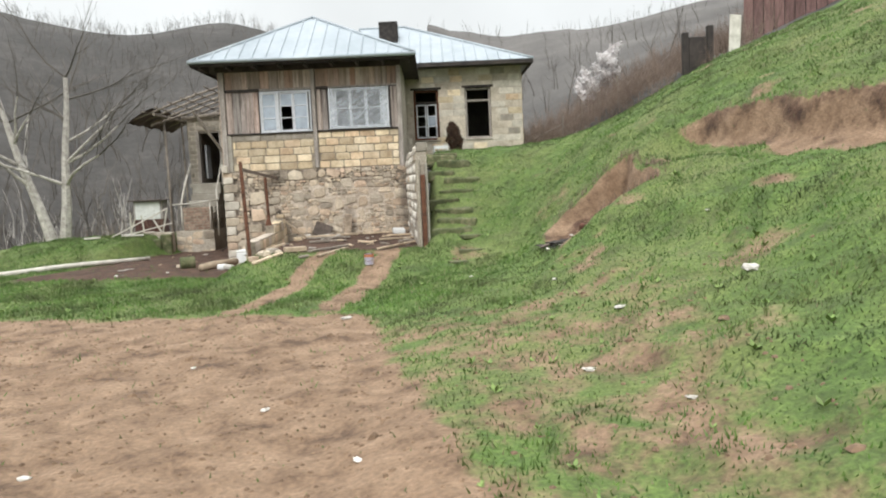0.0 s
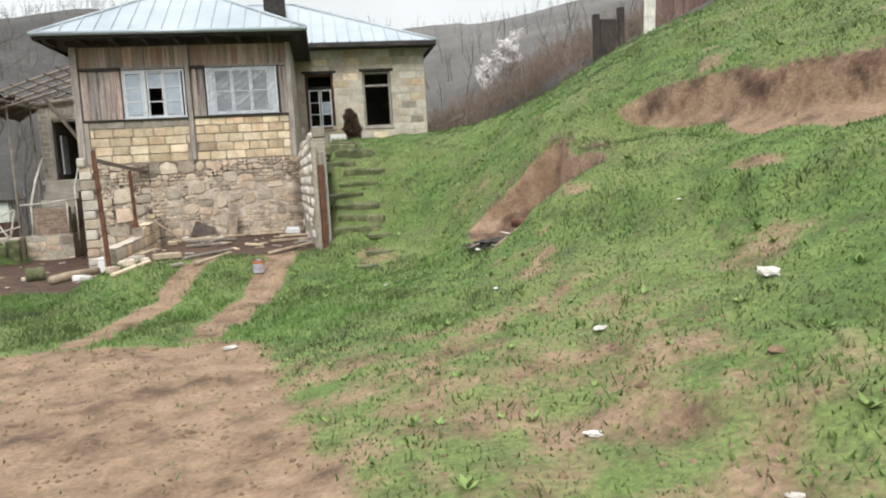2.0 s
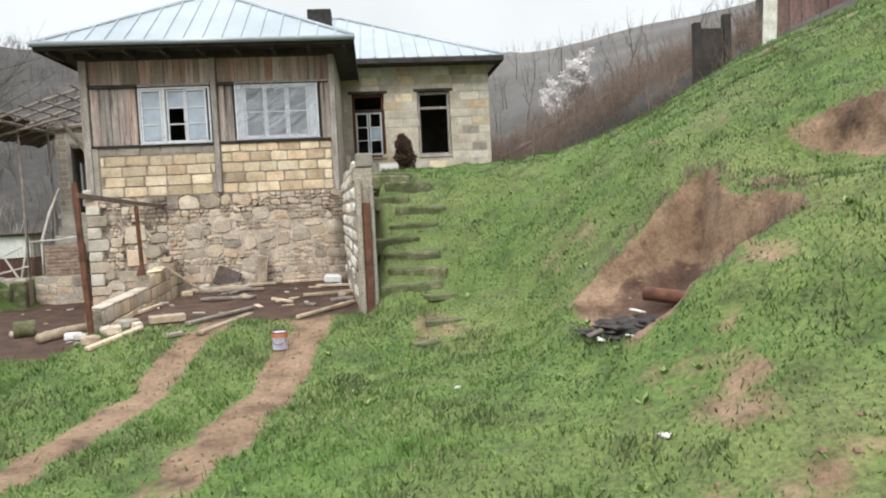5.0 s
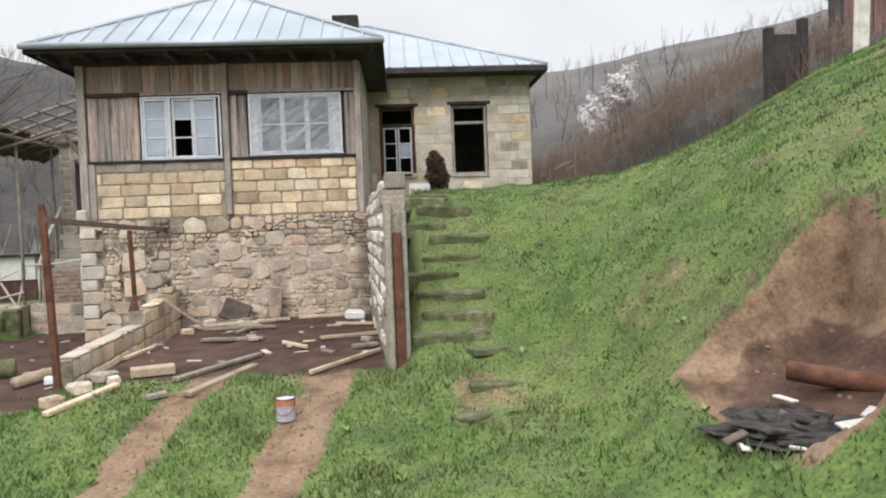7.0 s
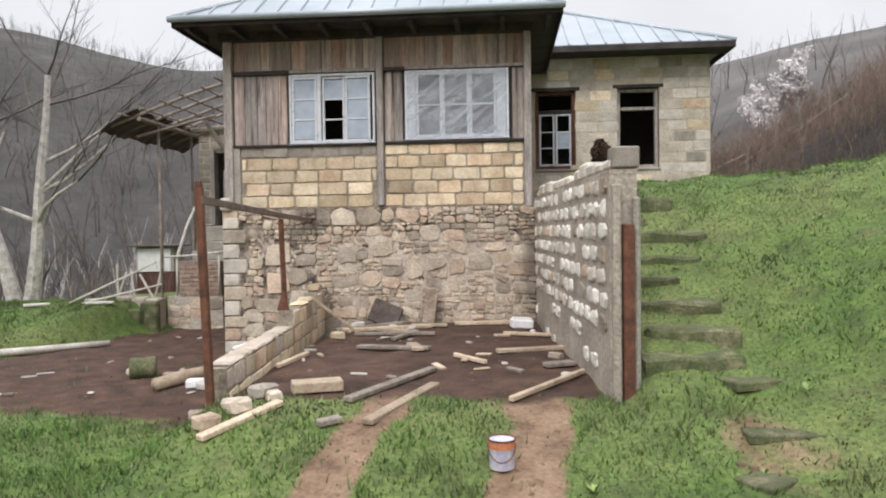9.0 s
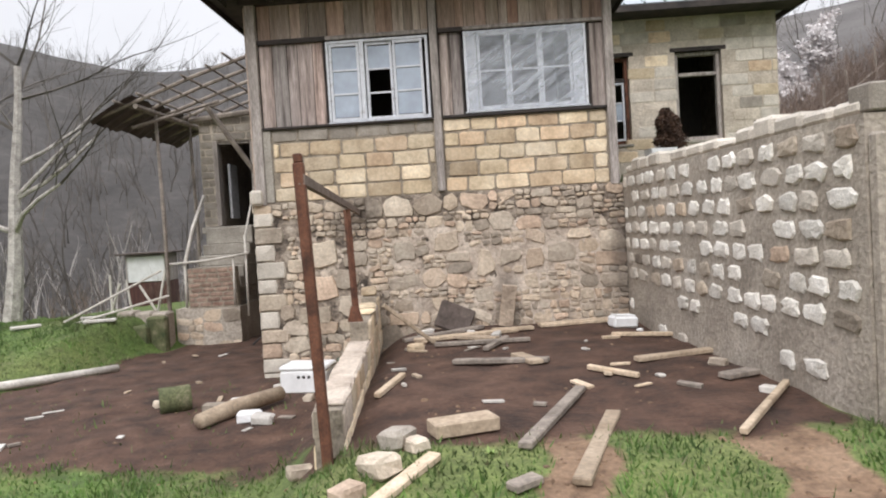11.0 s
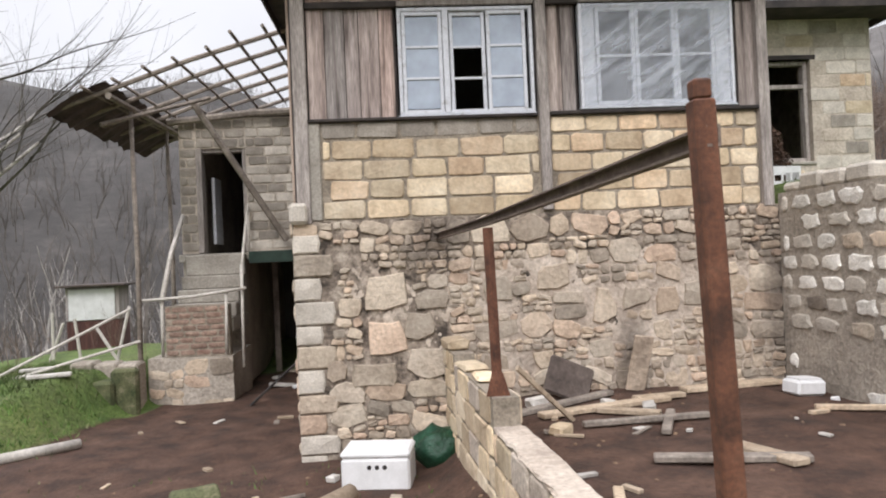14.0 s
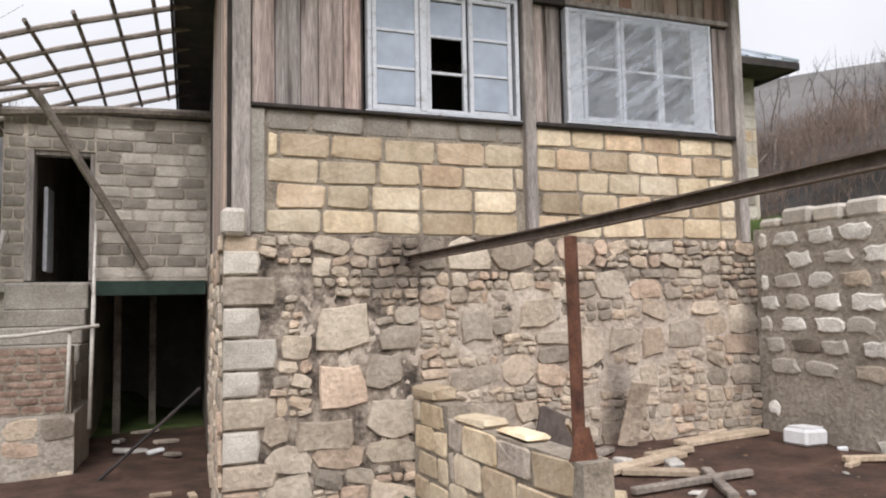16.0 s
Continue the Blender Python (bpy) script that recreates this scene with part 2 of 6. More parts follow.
M_GREENBEAM = surf("dark_green_paint", [(0.3, (0.012, 0.028, 0.02)), (0.7, (0.03, 0.055, 0.04))], 5, 0.8, 30, 0.25, 0.4, 0.004)


def film_material():
    m, nt, b = base_nodes("crinkled_plastic_film", 0.28)
    b.inputs["Base Color"].default_value = (0.62, 0.66, 0.72, 1)
    mpv = nt.nodes.new("ShaderNodeMapping")
    mpv.inputs["Rotation"].default_value = (0, 0.6, 0)
    nt.links.new(nt.nodes.new("ShaderNodeNewGeometry").outputs["Position"], mpv.inputs["Vector"])
    f = noise_node(nt, 2.2, 5, (0.9, 1, 4.0), mpv.outputs[0])
    b.inputs["Transmission Weight"].default_value = 0.0
    nt.links.new(span(nt, f, 0.16, 0.5, 0.4, 0.72), b.inputs["Alpha"])
    bump_to(nt, b, f, 0.9, 0.05)
    return m


def glass_material():
    m, nt, b = base_nodes("sky_tinted_window_glass", 0.12)
    # pale blue, mostly opaque panes: the sky's reflection put into the base colour
    b.inputs["Base Color"].default_value = (0.55, 0.62, 0.72, 1)
    f = noise_node(nt, 3.0, 4)
    nt.links.new(span(nt, f, 0.45, 0.75), b.inputs["Alpha"])
    b.inputs["IOR"].default_value = 1.5
    return m


M_PLASTICFILM = film_material()
M_GLASS = glass_material()


def ground_material():
    m, nt, b = base_nodes("meadow_and_soil", 0.95)
    at = nt.nodes.new("ShaderNodeAttribute")
    at.attribute_name = "cover"
    sep = nt.nodes.new("ShaderNodeSeparateColor")
    nt.links.new(at.outputs["Color"], sep.inputs[0])
    fine = noise_node(nt, 28, 5)
    mid = noise_node(nt, 3.2, 5)
    big = noise_node(nt, 0.5, 4)
    green = ramp_node(nt, mid, [(0.3, (0.05, 0.075, 0.02)), (0.5, (0.085, 0.14, 0.03)), (0.7, (0.13, 0.185, 0.045))])
    green = mixc(nt, span(nt, big, 0, 0.5, 0.4, 0.7), green, (0.20, 0.19, 0.08))
    green = mixc(nt, 1.0, green, span(nt, fine, 0.55, 1.4), "MULTIPLY")
    soil = ramp_node(nt, mid, [(0.3, (0.085, 0.05, 0.03)), (0.46, (0.2, 0.128, 0.079)), (0.7, (0.295, 0.2, 0.13))])
    soil = mixc(nt, 1.0, soil, span(nt, fine, 0.7, 1.25), "MULTIPLY")
    mud = ramp_node(nt, mid, [(0.28, (0.026, 0.014, 0.009)), (0.5, (0.068, 0.035, 0.022)), (0.75, (0.125, 0.07, 0.046))])
    mud = mixc(nt, 1.0, mud, span(nt, fine, 0.7, 1.3), "MULTIPLY")
    litter = ramp_node(nt, noise_node(nt, 0.12, 6), [(0.3, (0.021, 0.019, 0.017)), (0.5, (0.042, 0.038, 0.035)), (0.7, (0.08, 0.073, 0.067))])
    litter = mixc(nt, 1.0, litter, span(nt, noise_node(nt, 1.3, 6), 0.55, 1.4), "MULTIPLY")
    edge = noise_node(nt, 2.1, 6)

    def broken(channel, wide):
        a = nt.nodes.new("ShaderNodeMath")
        a.operation = "MULTIPLY_ADD"
        nt.links.new(edge, a.inputs[0])
        a.inputs[1].default_value = wide
        a.inputs[2].default_value = -wide / 2
        s = nt.nodes.new("ShaderNodeMath")
        s.operation = "ADD"
        nt.links.new(a.outputs[0], s.inputs[0])
        nt.links.new(sep.outputs[channel], s.inputs[1])
        return span(nt, s.outputs[0], 0, 1, 0.36, 0.62)

    col = mixc(nt, broken("Red", 1.5), green, soil)
    col = mixc(nt, broken("Green", 1.0), col, mud)
    col = mixc(nt, broken("Blue", 0.9), col, litter)
    # far slopes mixed towards a paler tint: distance haze put into the colour
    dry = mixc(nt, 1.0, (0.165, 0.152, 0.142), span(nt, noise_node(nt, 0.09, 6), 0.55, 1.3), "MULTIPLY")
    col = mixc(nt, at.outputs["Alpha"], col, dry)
    nt.links.new(col, b.inputs["Base Color"])
    bump_to(nt, b, fine, 0.6, 0.03)
    return m


def grass_material():
    m, nt, b = base_nodes("grass_blades", 0.7)
    rnd = nt.nodes.new("ShaderNodeNewGeometry").outputs["Random Per Island"]
    col = ramp_node(nt, rnd, [(0.0, (0.052, 0.108, 0.019)), (0.45, (0.098, 0.192, 0.033)), (0.84, (0.145, 0.248, 0.052)), (0.95, (0.18, 0.2, 0.08)), (1.0, (0.29, 0.255, 0.15))])
    col = mixc(nt, span(nt, noise_node(nt, 0.6, 6), 0.0, 0.65, 0.46, 0.62), col, (0.105, 0.105, 0.045))
    col = mixc(nt, 1.0, col, span(nt, noise_node(nt, 0.9, 5), 0.45, 1.3), "MULTIPLY")
    col = mixc(nt, 1.0, col, span(nt, noise_node(nt, 5.0, 4), 0.65, 1.25), "MULTIPLY")
    nt.links.new(col, b.inputs["Base Color"])
    return m


M_WEED = surf("weed_leaves", [(0.3, (0.13, 0.20, 0.05)), (0.7, (0.22, 0.30, 0.09))], 2, 0.7, 20, 0.2, 0.1, vary=0.3, island=True)
M_CLOD = surf("clods", [(0.3, (0.10, 0.062, 0.038)), (0.7, (0.25, 0.165, 0.105))], 2, 0.97, 30, 0.25, 0.4, vary=0.2, island=True)
M_REDBOARD = surf("dark_red_boards", [(0.3, (0.05, 0.022, 0.02)), (0.7, (0.13, 0.055, 0.045))], 4, 0.85, 30, 0.25, 0.4, vary=0.2, stretch=(5, 5, 0.4))
M_GROUND = ground_material()
M_GRASS = grass_material()


# ---- building helpers ----
def sstep(a, b, v):
    t = np.clip((np.asarray(v, float) - a) / (b - a), 0, 1)
    return t * t * (3 - 2 * t)


def wave(x, y, s, seed):
    """Cheap smooth relief, about -1 to 1."""
    x, y = np.asarray(x, float) / s, np.asarray(y, float) / s
    return (np.sin(1.3 * x + 0.7 * y + seed) + np.sin(-0.8 * x + 1.6 * y + 2.1 * seed) + np.sin(2.3 * x - 1.1 * y + 0.7 * seed) + np.sin(1.9 * y + 2.7 * x + seed * 1.3)) / 4


def thing(name, label, category, m=None, group="", kind=""):
    e = new(name)
    e.empty_display_size = 0.2
    if m is not None:
        e.matrix_world = m
    return tagged(e, label, category, group, kind)


def part(name, bm, material, parent=None, label="", smooth=False):
    """Links a bmesh as one mesh object under a thing or a part."""
    me = bpy.data.meshes.new(name)
    bm.to_mesh(me)
    bm.free()
    me.materials.append(material)
    if smooth:
        for p in me.polygons:
            p.use_smooth = True
    ob = new(name, me)
    if parent is not None:
        ob.parent = parent
    return tagged(ob, label)


def box(bm, x0, x1, y0, y1, z0, z1, bevel=0.0, m=None):
    """A box between limits, with softened edges, added to bm."""
    r = bmesh.ops.create_cube(bm, size=1.0, matrix=Matrix.LocRotScale(((x0 + x1) / 2, (y0 + y1) / 2, (z0 + z1) / 2), None, (abs(x1 - x0), abs(y1 - y0), abs(z1 - z0))))
    vs = r["verts"]
    if bevel:
        es = list({e for v in vs for e in v.link_edges})
        out = bmesh.ops.bevel(bm, geom=es, offset=bevel, segments=1, affect="EDGES", profile=0.6)
        vs = list({v for f in out["faces"] for v in f.verts} | {v for v in vs if v.is_valid})
    if m is not None:
        bmesh.ops.transform(bm, matrix=m, verts=vs)
    return bm


def boxed(*a, **k):
    return box(bmesh.new(), *a, **k)


def tube(bm, pts, radii, sides=7, cap=True):
    """A tapered, bent tube through pts."""
    rings = []
    for i, p in enumerate(pts):
        p = Vector(p)
        d = (Vector(pts[min(i + 1, len(pts) - 1)]) - Vector(pts[max(i - 1, 0)])).normalized()
        a = d.cross(Vector((0.31, 0.2, 0.93)) if abs(d.z) < 0.9 else Vector((1, 0.1, 0))).normalized()
        b = d.cross(a)
        r = radii[i] if isinstance(radii, (list, tuple)) else radii
        rings.append([bm.verts.new(p + (a * math.cos(2 * math.pi * k / sides) + b * math.sin(2 * math.pi * k / sides)) * r) for k in range(sides)])
    for r0, r1 in zip(rings, rings[1:]):
        for k in range(sides):
            bm.faces.new((r0[k], r0[(k + 1) % sides], r1[(k + 1) % sides], r1[k]))
    if cap:
        bm.faces.new(rings[0][::-1])
        bm.faces.new(rings[-1])
    return bm


def mesh_from(name, verts, faces, material, smooth=False):
    me = bpy.data.meshes.new(name)
    me.from_pydata(verts, [], faces)
    me.materials.append(material)
    me.update()
    if smooth:
        me.polygons.foreach_set("use_smooth", [True] * len(me.polygons))
    return me


def slab_piece(poly, proud, back, rng, soft=0.02, rough=0.006):
    """A dressed or rough stone: an outline in the wall's plane, worn edges, an uneven face. It faces -y."""
    c = sum((Vector(p) for p in poly), Vector((0, 0))) / len(poly)
    n = len(poly)
    v, f = [], []
    for u, w in poly:
        v.append((u, back, w))
    for u, w in poly:
        v.append((u, -proud * 0.45, w))
    for u, w in poly:
        d = c - Vector((u, w))
        q = Vector((u, w)) + d.normalized() * min(soft, d.length * 0.4)
        v.append((q.x, -proud - rng.uniform(-rough, rough), q.y))
    v.append((c.x, -proud - rng.uniform(0, rough * 1.6), c.y))
    for k in range(n):
        j = (k + 1) % n
        f.append((k, j, n + j, n + k))
        f.append((n + k, n + j, 2 * n + j, 2 * n + k))
        f.append((2 * n + k, 2 * n + j, 3 * n))
    return v, f


def block_wall(parent, name, rng, u0, u1, v0, v1, course, length, material, m=None, proud=0.014, jitter=0.012, skip=None, label="", mats=None, ragged=0.0):
    """Courses of blocks in running bond on a plane that faces -y, each block an object under parent."""
    rows = max(1, round((v1 - v0) / course))
    h = (v1 - v0) / rows
    j = 0.011
    for r in range(rows):
        u = u0 - (length * 0.5 * (r % 2)) - rng.uniform(0, length * 0.25)
        while u < u1 - 0.02:
            w = length * rng.uniform(0.82, 1.16)
            a, b = max(u, u0) + j, min(u + w, u1) - j
            u += w
            if b - a < 0.06:
                continue
            lo, hi = v0 + r * h + j, v0 + (r + 1) * h - j
            if skip and skip((a + b) / 2, (lo + hi) / 2):
                continue
            q = lambda s: rng.uniform(-jitter, jitter) * s
            if ragged:
                cu, cv, hw, hh = (a + b) / 2, (lo + hi) / 2, (b - a) / 2 * rng.uniform(1 - ragged, 0.95), (hi - lo) / 2 * rng.uniform(1 - ragged, 0.95)
                cu += rng.uniform(-0.03, 0.03)
                poly = [(cu + hw * (p - rng.uniform(0, 0.34) * p), cv + hh * (s - rng.uniform(0, 0.34) * s))
                        for p, s in ((-1, -0.75), (-0.45, -1), (0.2, -1), (0.75, -1), (1, -0.5), (1, 0.3), (0.8, 1), (0.2, 1), (-0.5, 1), (-1, 0.7), (-1, 0))]
            else:
                cc = min(0.02, (b - a) / 5)
                poly = [(a + cc + q(1), lo + q(0.6)), (b - cc + q(1), lo + q(0.6)), (b + q(0.7), lo + cc), (b + q(0.7), hi - cc), (b - cc + q(1), hi + q(0.6)), (a + cc + q(1), hi + q(0.6)), (a + q(0.7), hi - cc), (a + q(0.7), lo + cc)]
            v, f = slab_piece(poly, proud * rng.uniform(0.6, 1.3), 0.05, rng, 0.014, 0.004)
            mt = material if not mats else rng.choices([p for p, _ in mats], [p for _, p in mats])[0]
            ob = new(name, mesh_from(name, v, f, mt))
            ob.parent = parent
            if m is not None:
                ob.matrix_local = m
# ---- the ground ----

def gz(x, y):
    """Height of the ground."""
    x, y = np.asarray(x, float), np.asarray(y, float)
    court = -0.38 + 0.55 * sstep(1.0, 2.1, x)
    z = -0.22 + (court + 0.22) * sstep(-7.6, -5.0, y)
    # the hillside with its terrace behind the steps
    right = sstep(5.2, 5.55, x)
    ys = y + 0.9 * np.clip(x - 6.3, 0, 2.5)
    z = z + right * 2.05 * sstep(-6.4, 0.3, ys)
    behind = sstep(5, 8, y + 1.5 * np.clip(x - 9.5, 0, 6))
    foot = 6.36 + 2.86 * sstep(-8, -1, y) + 5.27 * sstep(-1, 4, y) * (1 - behind) + 0.56 * sstep(-8, -13, y)
    u = (x - foot) / 0.4
    hill = 0.4 * np.log1p(np.exp(np.clip(u, -30, 30)))
    hill = np.where(u > 30, x - foot, hill)
    crest = np.maximum(10.89 + 2.13 * sstep(-6, 2, y) - foot, 0.2)
    over = np.maximum(hill - crest, 0)
    z = z + 0.56 * (np.minimum(hill, crest) + 9 * np.tanh(over * 0.75 / 9))
    z = z + 0.47 * sstep(6.7, 8.3, x) * np.exp(-((y + 7.9) / 2.3) ** 2)
    z = z + 0.15 * sstep(4.7, 5.8, x) * sstep(8.4, 7.4, x) * sstep(-6, -8, y)
    # bank by the outside stair and the fall to the valley
    lb = sstep(0, 0.6, -(x + 2.5) - 0.33 * (3.0 - y)) * sstep(-0.5, 2.5, y)
    z = z + 0.6 * lb * (1 - 0.45 * sstep(3.0, 6.0, y))
    z = z - 2.6 * sstep(8, 22, y) * sstep(6, -2, x) - 1.0 * sstep(-5, -13, x)
    # wooded ridges all round
    d = np.hypot(x - 2, y + 4)
    az = np.arctan2(x, y + 10)
    ridge = 34 - 10 * sstep(-0.25, 0.0, az) - 7 * sstep(0.03, 0.18, az) + 5 * sstep(0.35, 0.6, az) + 2.0 * np.sin(az * 7 + 1.0) + 0.9 * np.sin(az * 19)
    z = z + ridge * sstep(24, 118, d) * sstep(-0.9, 0.1, (y + 10) / (np.abs(x) + 20) + 0.6)
    # relief
    z = z + 0.03 * wave(x, y, 0.55, 1.0) + 0.014 * wave(x, y, 0.19, 6.0) * (1 + sstep(-9, -10, y) * sstep(5.5, 4.5, x)) + (0.05 * wave(x, y, 2.1, 3.0) + 0.045 * wave(x, y, 0.32, 8.0) + 0.022 * wave(x, y, 0.13, 3.3)) * sstep(5.4, 6.5, x) + 0.5 * wave(x, y, 9, 2.0) * sstep(14, 30, d)
    # the pit dug into the foot of the slope
    e = pit(x, y)
    floor = 0.38 + 0.3 * (x - 7.4) + 0.2 * sstep(0.45, 0.1, e) + 0.04 * wave(x, y, 0.3, 4) + 0.02 * wave(x, y, 0.11, 7)
    z = np.where(z > floor, floor + (z - floor) * np.maximum(sstep(0.17, 0.0, e), sstep(7.35, 6.95, x)), z)
    # the slip scar higher up
    s = scar(x, y)
    z = z - 0.42 * sstep(0.02, -0.13, s[0]) * sstep(-1.5, -0.3, s[0]) * s[1]
    return z


def pit(x, y):
    """How far inside the pit's rim: a steep side to the north, the head wall to the east, a low side to the south, open downhill."""
    x, y = np.asarray(x, float), np.asarray(y, float)
    north = -7.22 + 0.24 * (x - 7.4) - y
    east = 8.66 + 0.05 * np.sin(y * 5) - x
    south = y + 9.05 - 0.15 * (x - 7.7)
    return np.minimum(np.minimum(north, east), south) + 0.05 * wave(x, y, 0.22, 5) + 0.03 * wave(x, y, 0.09, 2)


def scar(x, y):
    """Distance uphill from the scar's lip, and how far along it counts."""
    along = (x - 9.6) * 0.404 - (y + 7.37) * 0.915
    up = (x - 9.6) * 0.915 + (y + 7.37) * 0.404 - 0.09 * np.sin(along * 1.7) - 0.05 * np.sin(along * 5.1)
    return up, sstep(-0.6, 0.5, along) * sstep(7.0, 5.5, along)


def cover(x, y):
    """Bare soil, dark mud and leaf litter."""
    soil = sstep(-8.9, -9.8, y + 0.12 * (x - 2)) * sstep(5.1, 4.4, x + 0.2 * (y + 10.5))
    soil = np.maximum(soil, 0.46 * sstep(-10.3, -11.2, y) * sstep(8.6, 7.2, x) * sstep(4.5, 5.0, x))
    for cx, w in ((3.05, 0.15), (4.3, 0.2)):
        mid = cx + 0.10 * (y + 7) + 0.10 * np.sin(y * 0.8)
        soil = np.maximum(soil, sstep(w + 0.16, w - 0.1, np.abs(x - mid) + 0.08 * wave(x, y, 0.22, 6)) * sstep(-10, -9, y) * sstep(-4.4, -5.2, y))
    soil = np.maximum(soil, 0.55 * sstep(1.2, 0.3, np.hypot((x - 6.1) / 0.55, (y + 5.9) / 0.7)))
    e = pit(x, y)
    soil = np.maximum(soil, sstep(-0.03, 0.03, e) * sstep(7.05, 7.4, x))
    dug = 0.66 * sstep(0.12, 0.26, e + 0.1 * wave(x, y, 0.3, 2)) * sstep(7.15, 7.5, x)
    soil = np.maximum(soil, 0.42 * sstep(0.2, 0.55, wave(x, y, 0.75, 11) + 0.3 * wave(x, y, 0.25, 3)) * sstep(6.3, 7.2, x) * sstep(-2, -4, y))
    s = scar(x, y)
    reach = np.clip((x - 9.6) * 0.404 - (y + 7.37) * 0.915, 0, 4)
    soil = np.maximum(soil, sstep(0.08, 0.0, s[0]) * sstep(-0.16 - 0.27 * reach, -0.04 - 0.16 * reach, s[0] + 0.2 * wave(x, y, 0.5, 4)) * s[1])
    mud = sstep(-5.3, -4.5, y) * sstep(0.5, -0.2, y) * sstep(1.4, 1.7, x) * sstep(5.25, 5.0, x)
    mud = np.maximum(mud, dug)
    # dark line along the scar's lip: overhang shade put into the mud cover
    mud = np.maximum(mud, 0.5 * sstep(0.1, 0.05, s[0]) * sstep(-0.12, -0.03, s[0] + 0.08 * wave(x, y, 0.4, 7)) * s[1])
    mud = np.maximum(mud, 0.9 * sstep(-4.3, -2.9, y + 0.2 * x) * sstep(1.9, 1.5, x) * sstep(0.2, -0.15, -(x + 2.5) - 0.33 * (3.0 - y) + 0.12 * wave(x, y, 0.5, 3)) * sstep(7, 5, y))
    d = np.hypot(x - 2, y + 4)
    litter = np.maximum(sstep(17, 26, d), sstep(8, 11, y)) * np.maximum(sstep(6, -3, x), sstep(7, 14, y))
    litter = np.maximum(litter, sstep(22, 34, d))
    litter = np.maximum(litter, sstep(5.0, 6.4, y + 1.5 * np.clip(x - 9.5, 0, 6) + 0.6 * wave(x, y, 0.8, 2)) * sstep(8.2, 8.8, x) * sstep(-2, 0, y))
    return soil, mud, litter


def far_haze(x, y):
    """How far the open slopes are paled by distance: haze put into the ground colour."""
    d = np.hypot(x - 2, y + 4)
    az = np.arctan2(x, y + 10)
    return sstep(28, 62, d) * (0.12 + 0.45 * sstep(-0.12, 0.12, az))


def axis(lo, hi, step, far, grow=1.13):
    a = list(np.arange(lo, hi, step))
    s = step
    while a[-1] < far:
        s *= grow
        a.append(a[-1] + s)
    s = step
    while a[0] > -far:
        s *= grow
        a.insert(0, a[0] - s)
    return np.array(a)


def build_ground():
    xs, ys = axis(-4.0, 12.5, 0.062, 420, 1.1), axis(-19.0, 4.5, 0.065, 420, 1.1)
    X, Y = np.meshgrid(xs, ys)
    Z = gz(X, Y)
    nx, ny = len(xs), len(ys)
    me = bpy.data.meshes.new("ground")
    idx = np.arange(nx * ny).reshape(ny, nx)
    quads = np.stack([idx[:-1, :-1], idx[:-1, 1:], idx[1:, 1:], idx[1:, :-1]], -1).reshape(-1, 4)
    me.vertices.add(nx * ny)
    me.vertices.foreach_set("co", np.stack([X, Y, Z], -1).astype(np.float32).ravel())
    me.loops.add(quads.size)
    me.loops.foreach_set("vertex_index", quads.astype(np.int32).ravel())
    me.polygons.add(len(quads))
    me.polygons.foreach_set("loop_start", np.arange(0, quads.size, 4, dtype=np.int32))
    me.polygons.foreach_set("use_smooth", np.ones(len(quads), bool))
    me.update(calc_edges=True)
    s, m, l = cover(X.ravel(), Y.ravel())
    col = np.stack([s, m, l, far_haze(X.ravel(), Y.ravel())], -1).astype(np.float32)
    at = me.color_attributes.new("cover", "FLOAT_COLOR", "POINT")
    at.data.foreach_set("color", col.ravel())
    me.materials.append(M_GROUND)
    tagged(new("ground", me), "grassy slope with trodden brown earth", "ground", kind="structure")


build_ground()


def triangles_mesh(name, co, material):
    """Loose triangles from an array (n, 3, 3)."""
    n = len(co)
    me = bpy.data.meshes.new(name)
    me.vertices.add(n * 3)
    me.vertices.foreach_set("co", co.astype(np.float32).ravel())
    me.loops.add(n * 3)
    me.loops.foreach_set("vertex_index", np.arange(n * 3, dtype=np.int32))
    me.polygons.add(n)
    me.polygons.foreach_set("loop_start", np.arange(0, n * 3, 3, dtype=np.int32))
    me.update(calc_edges=True)
    me.materials.append(material)
    return me


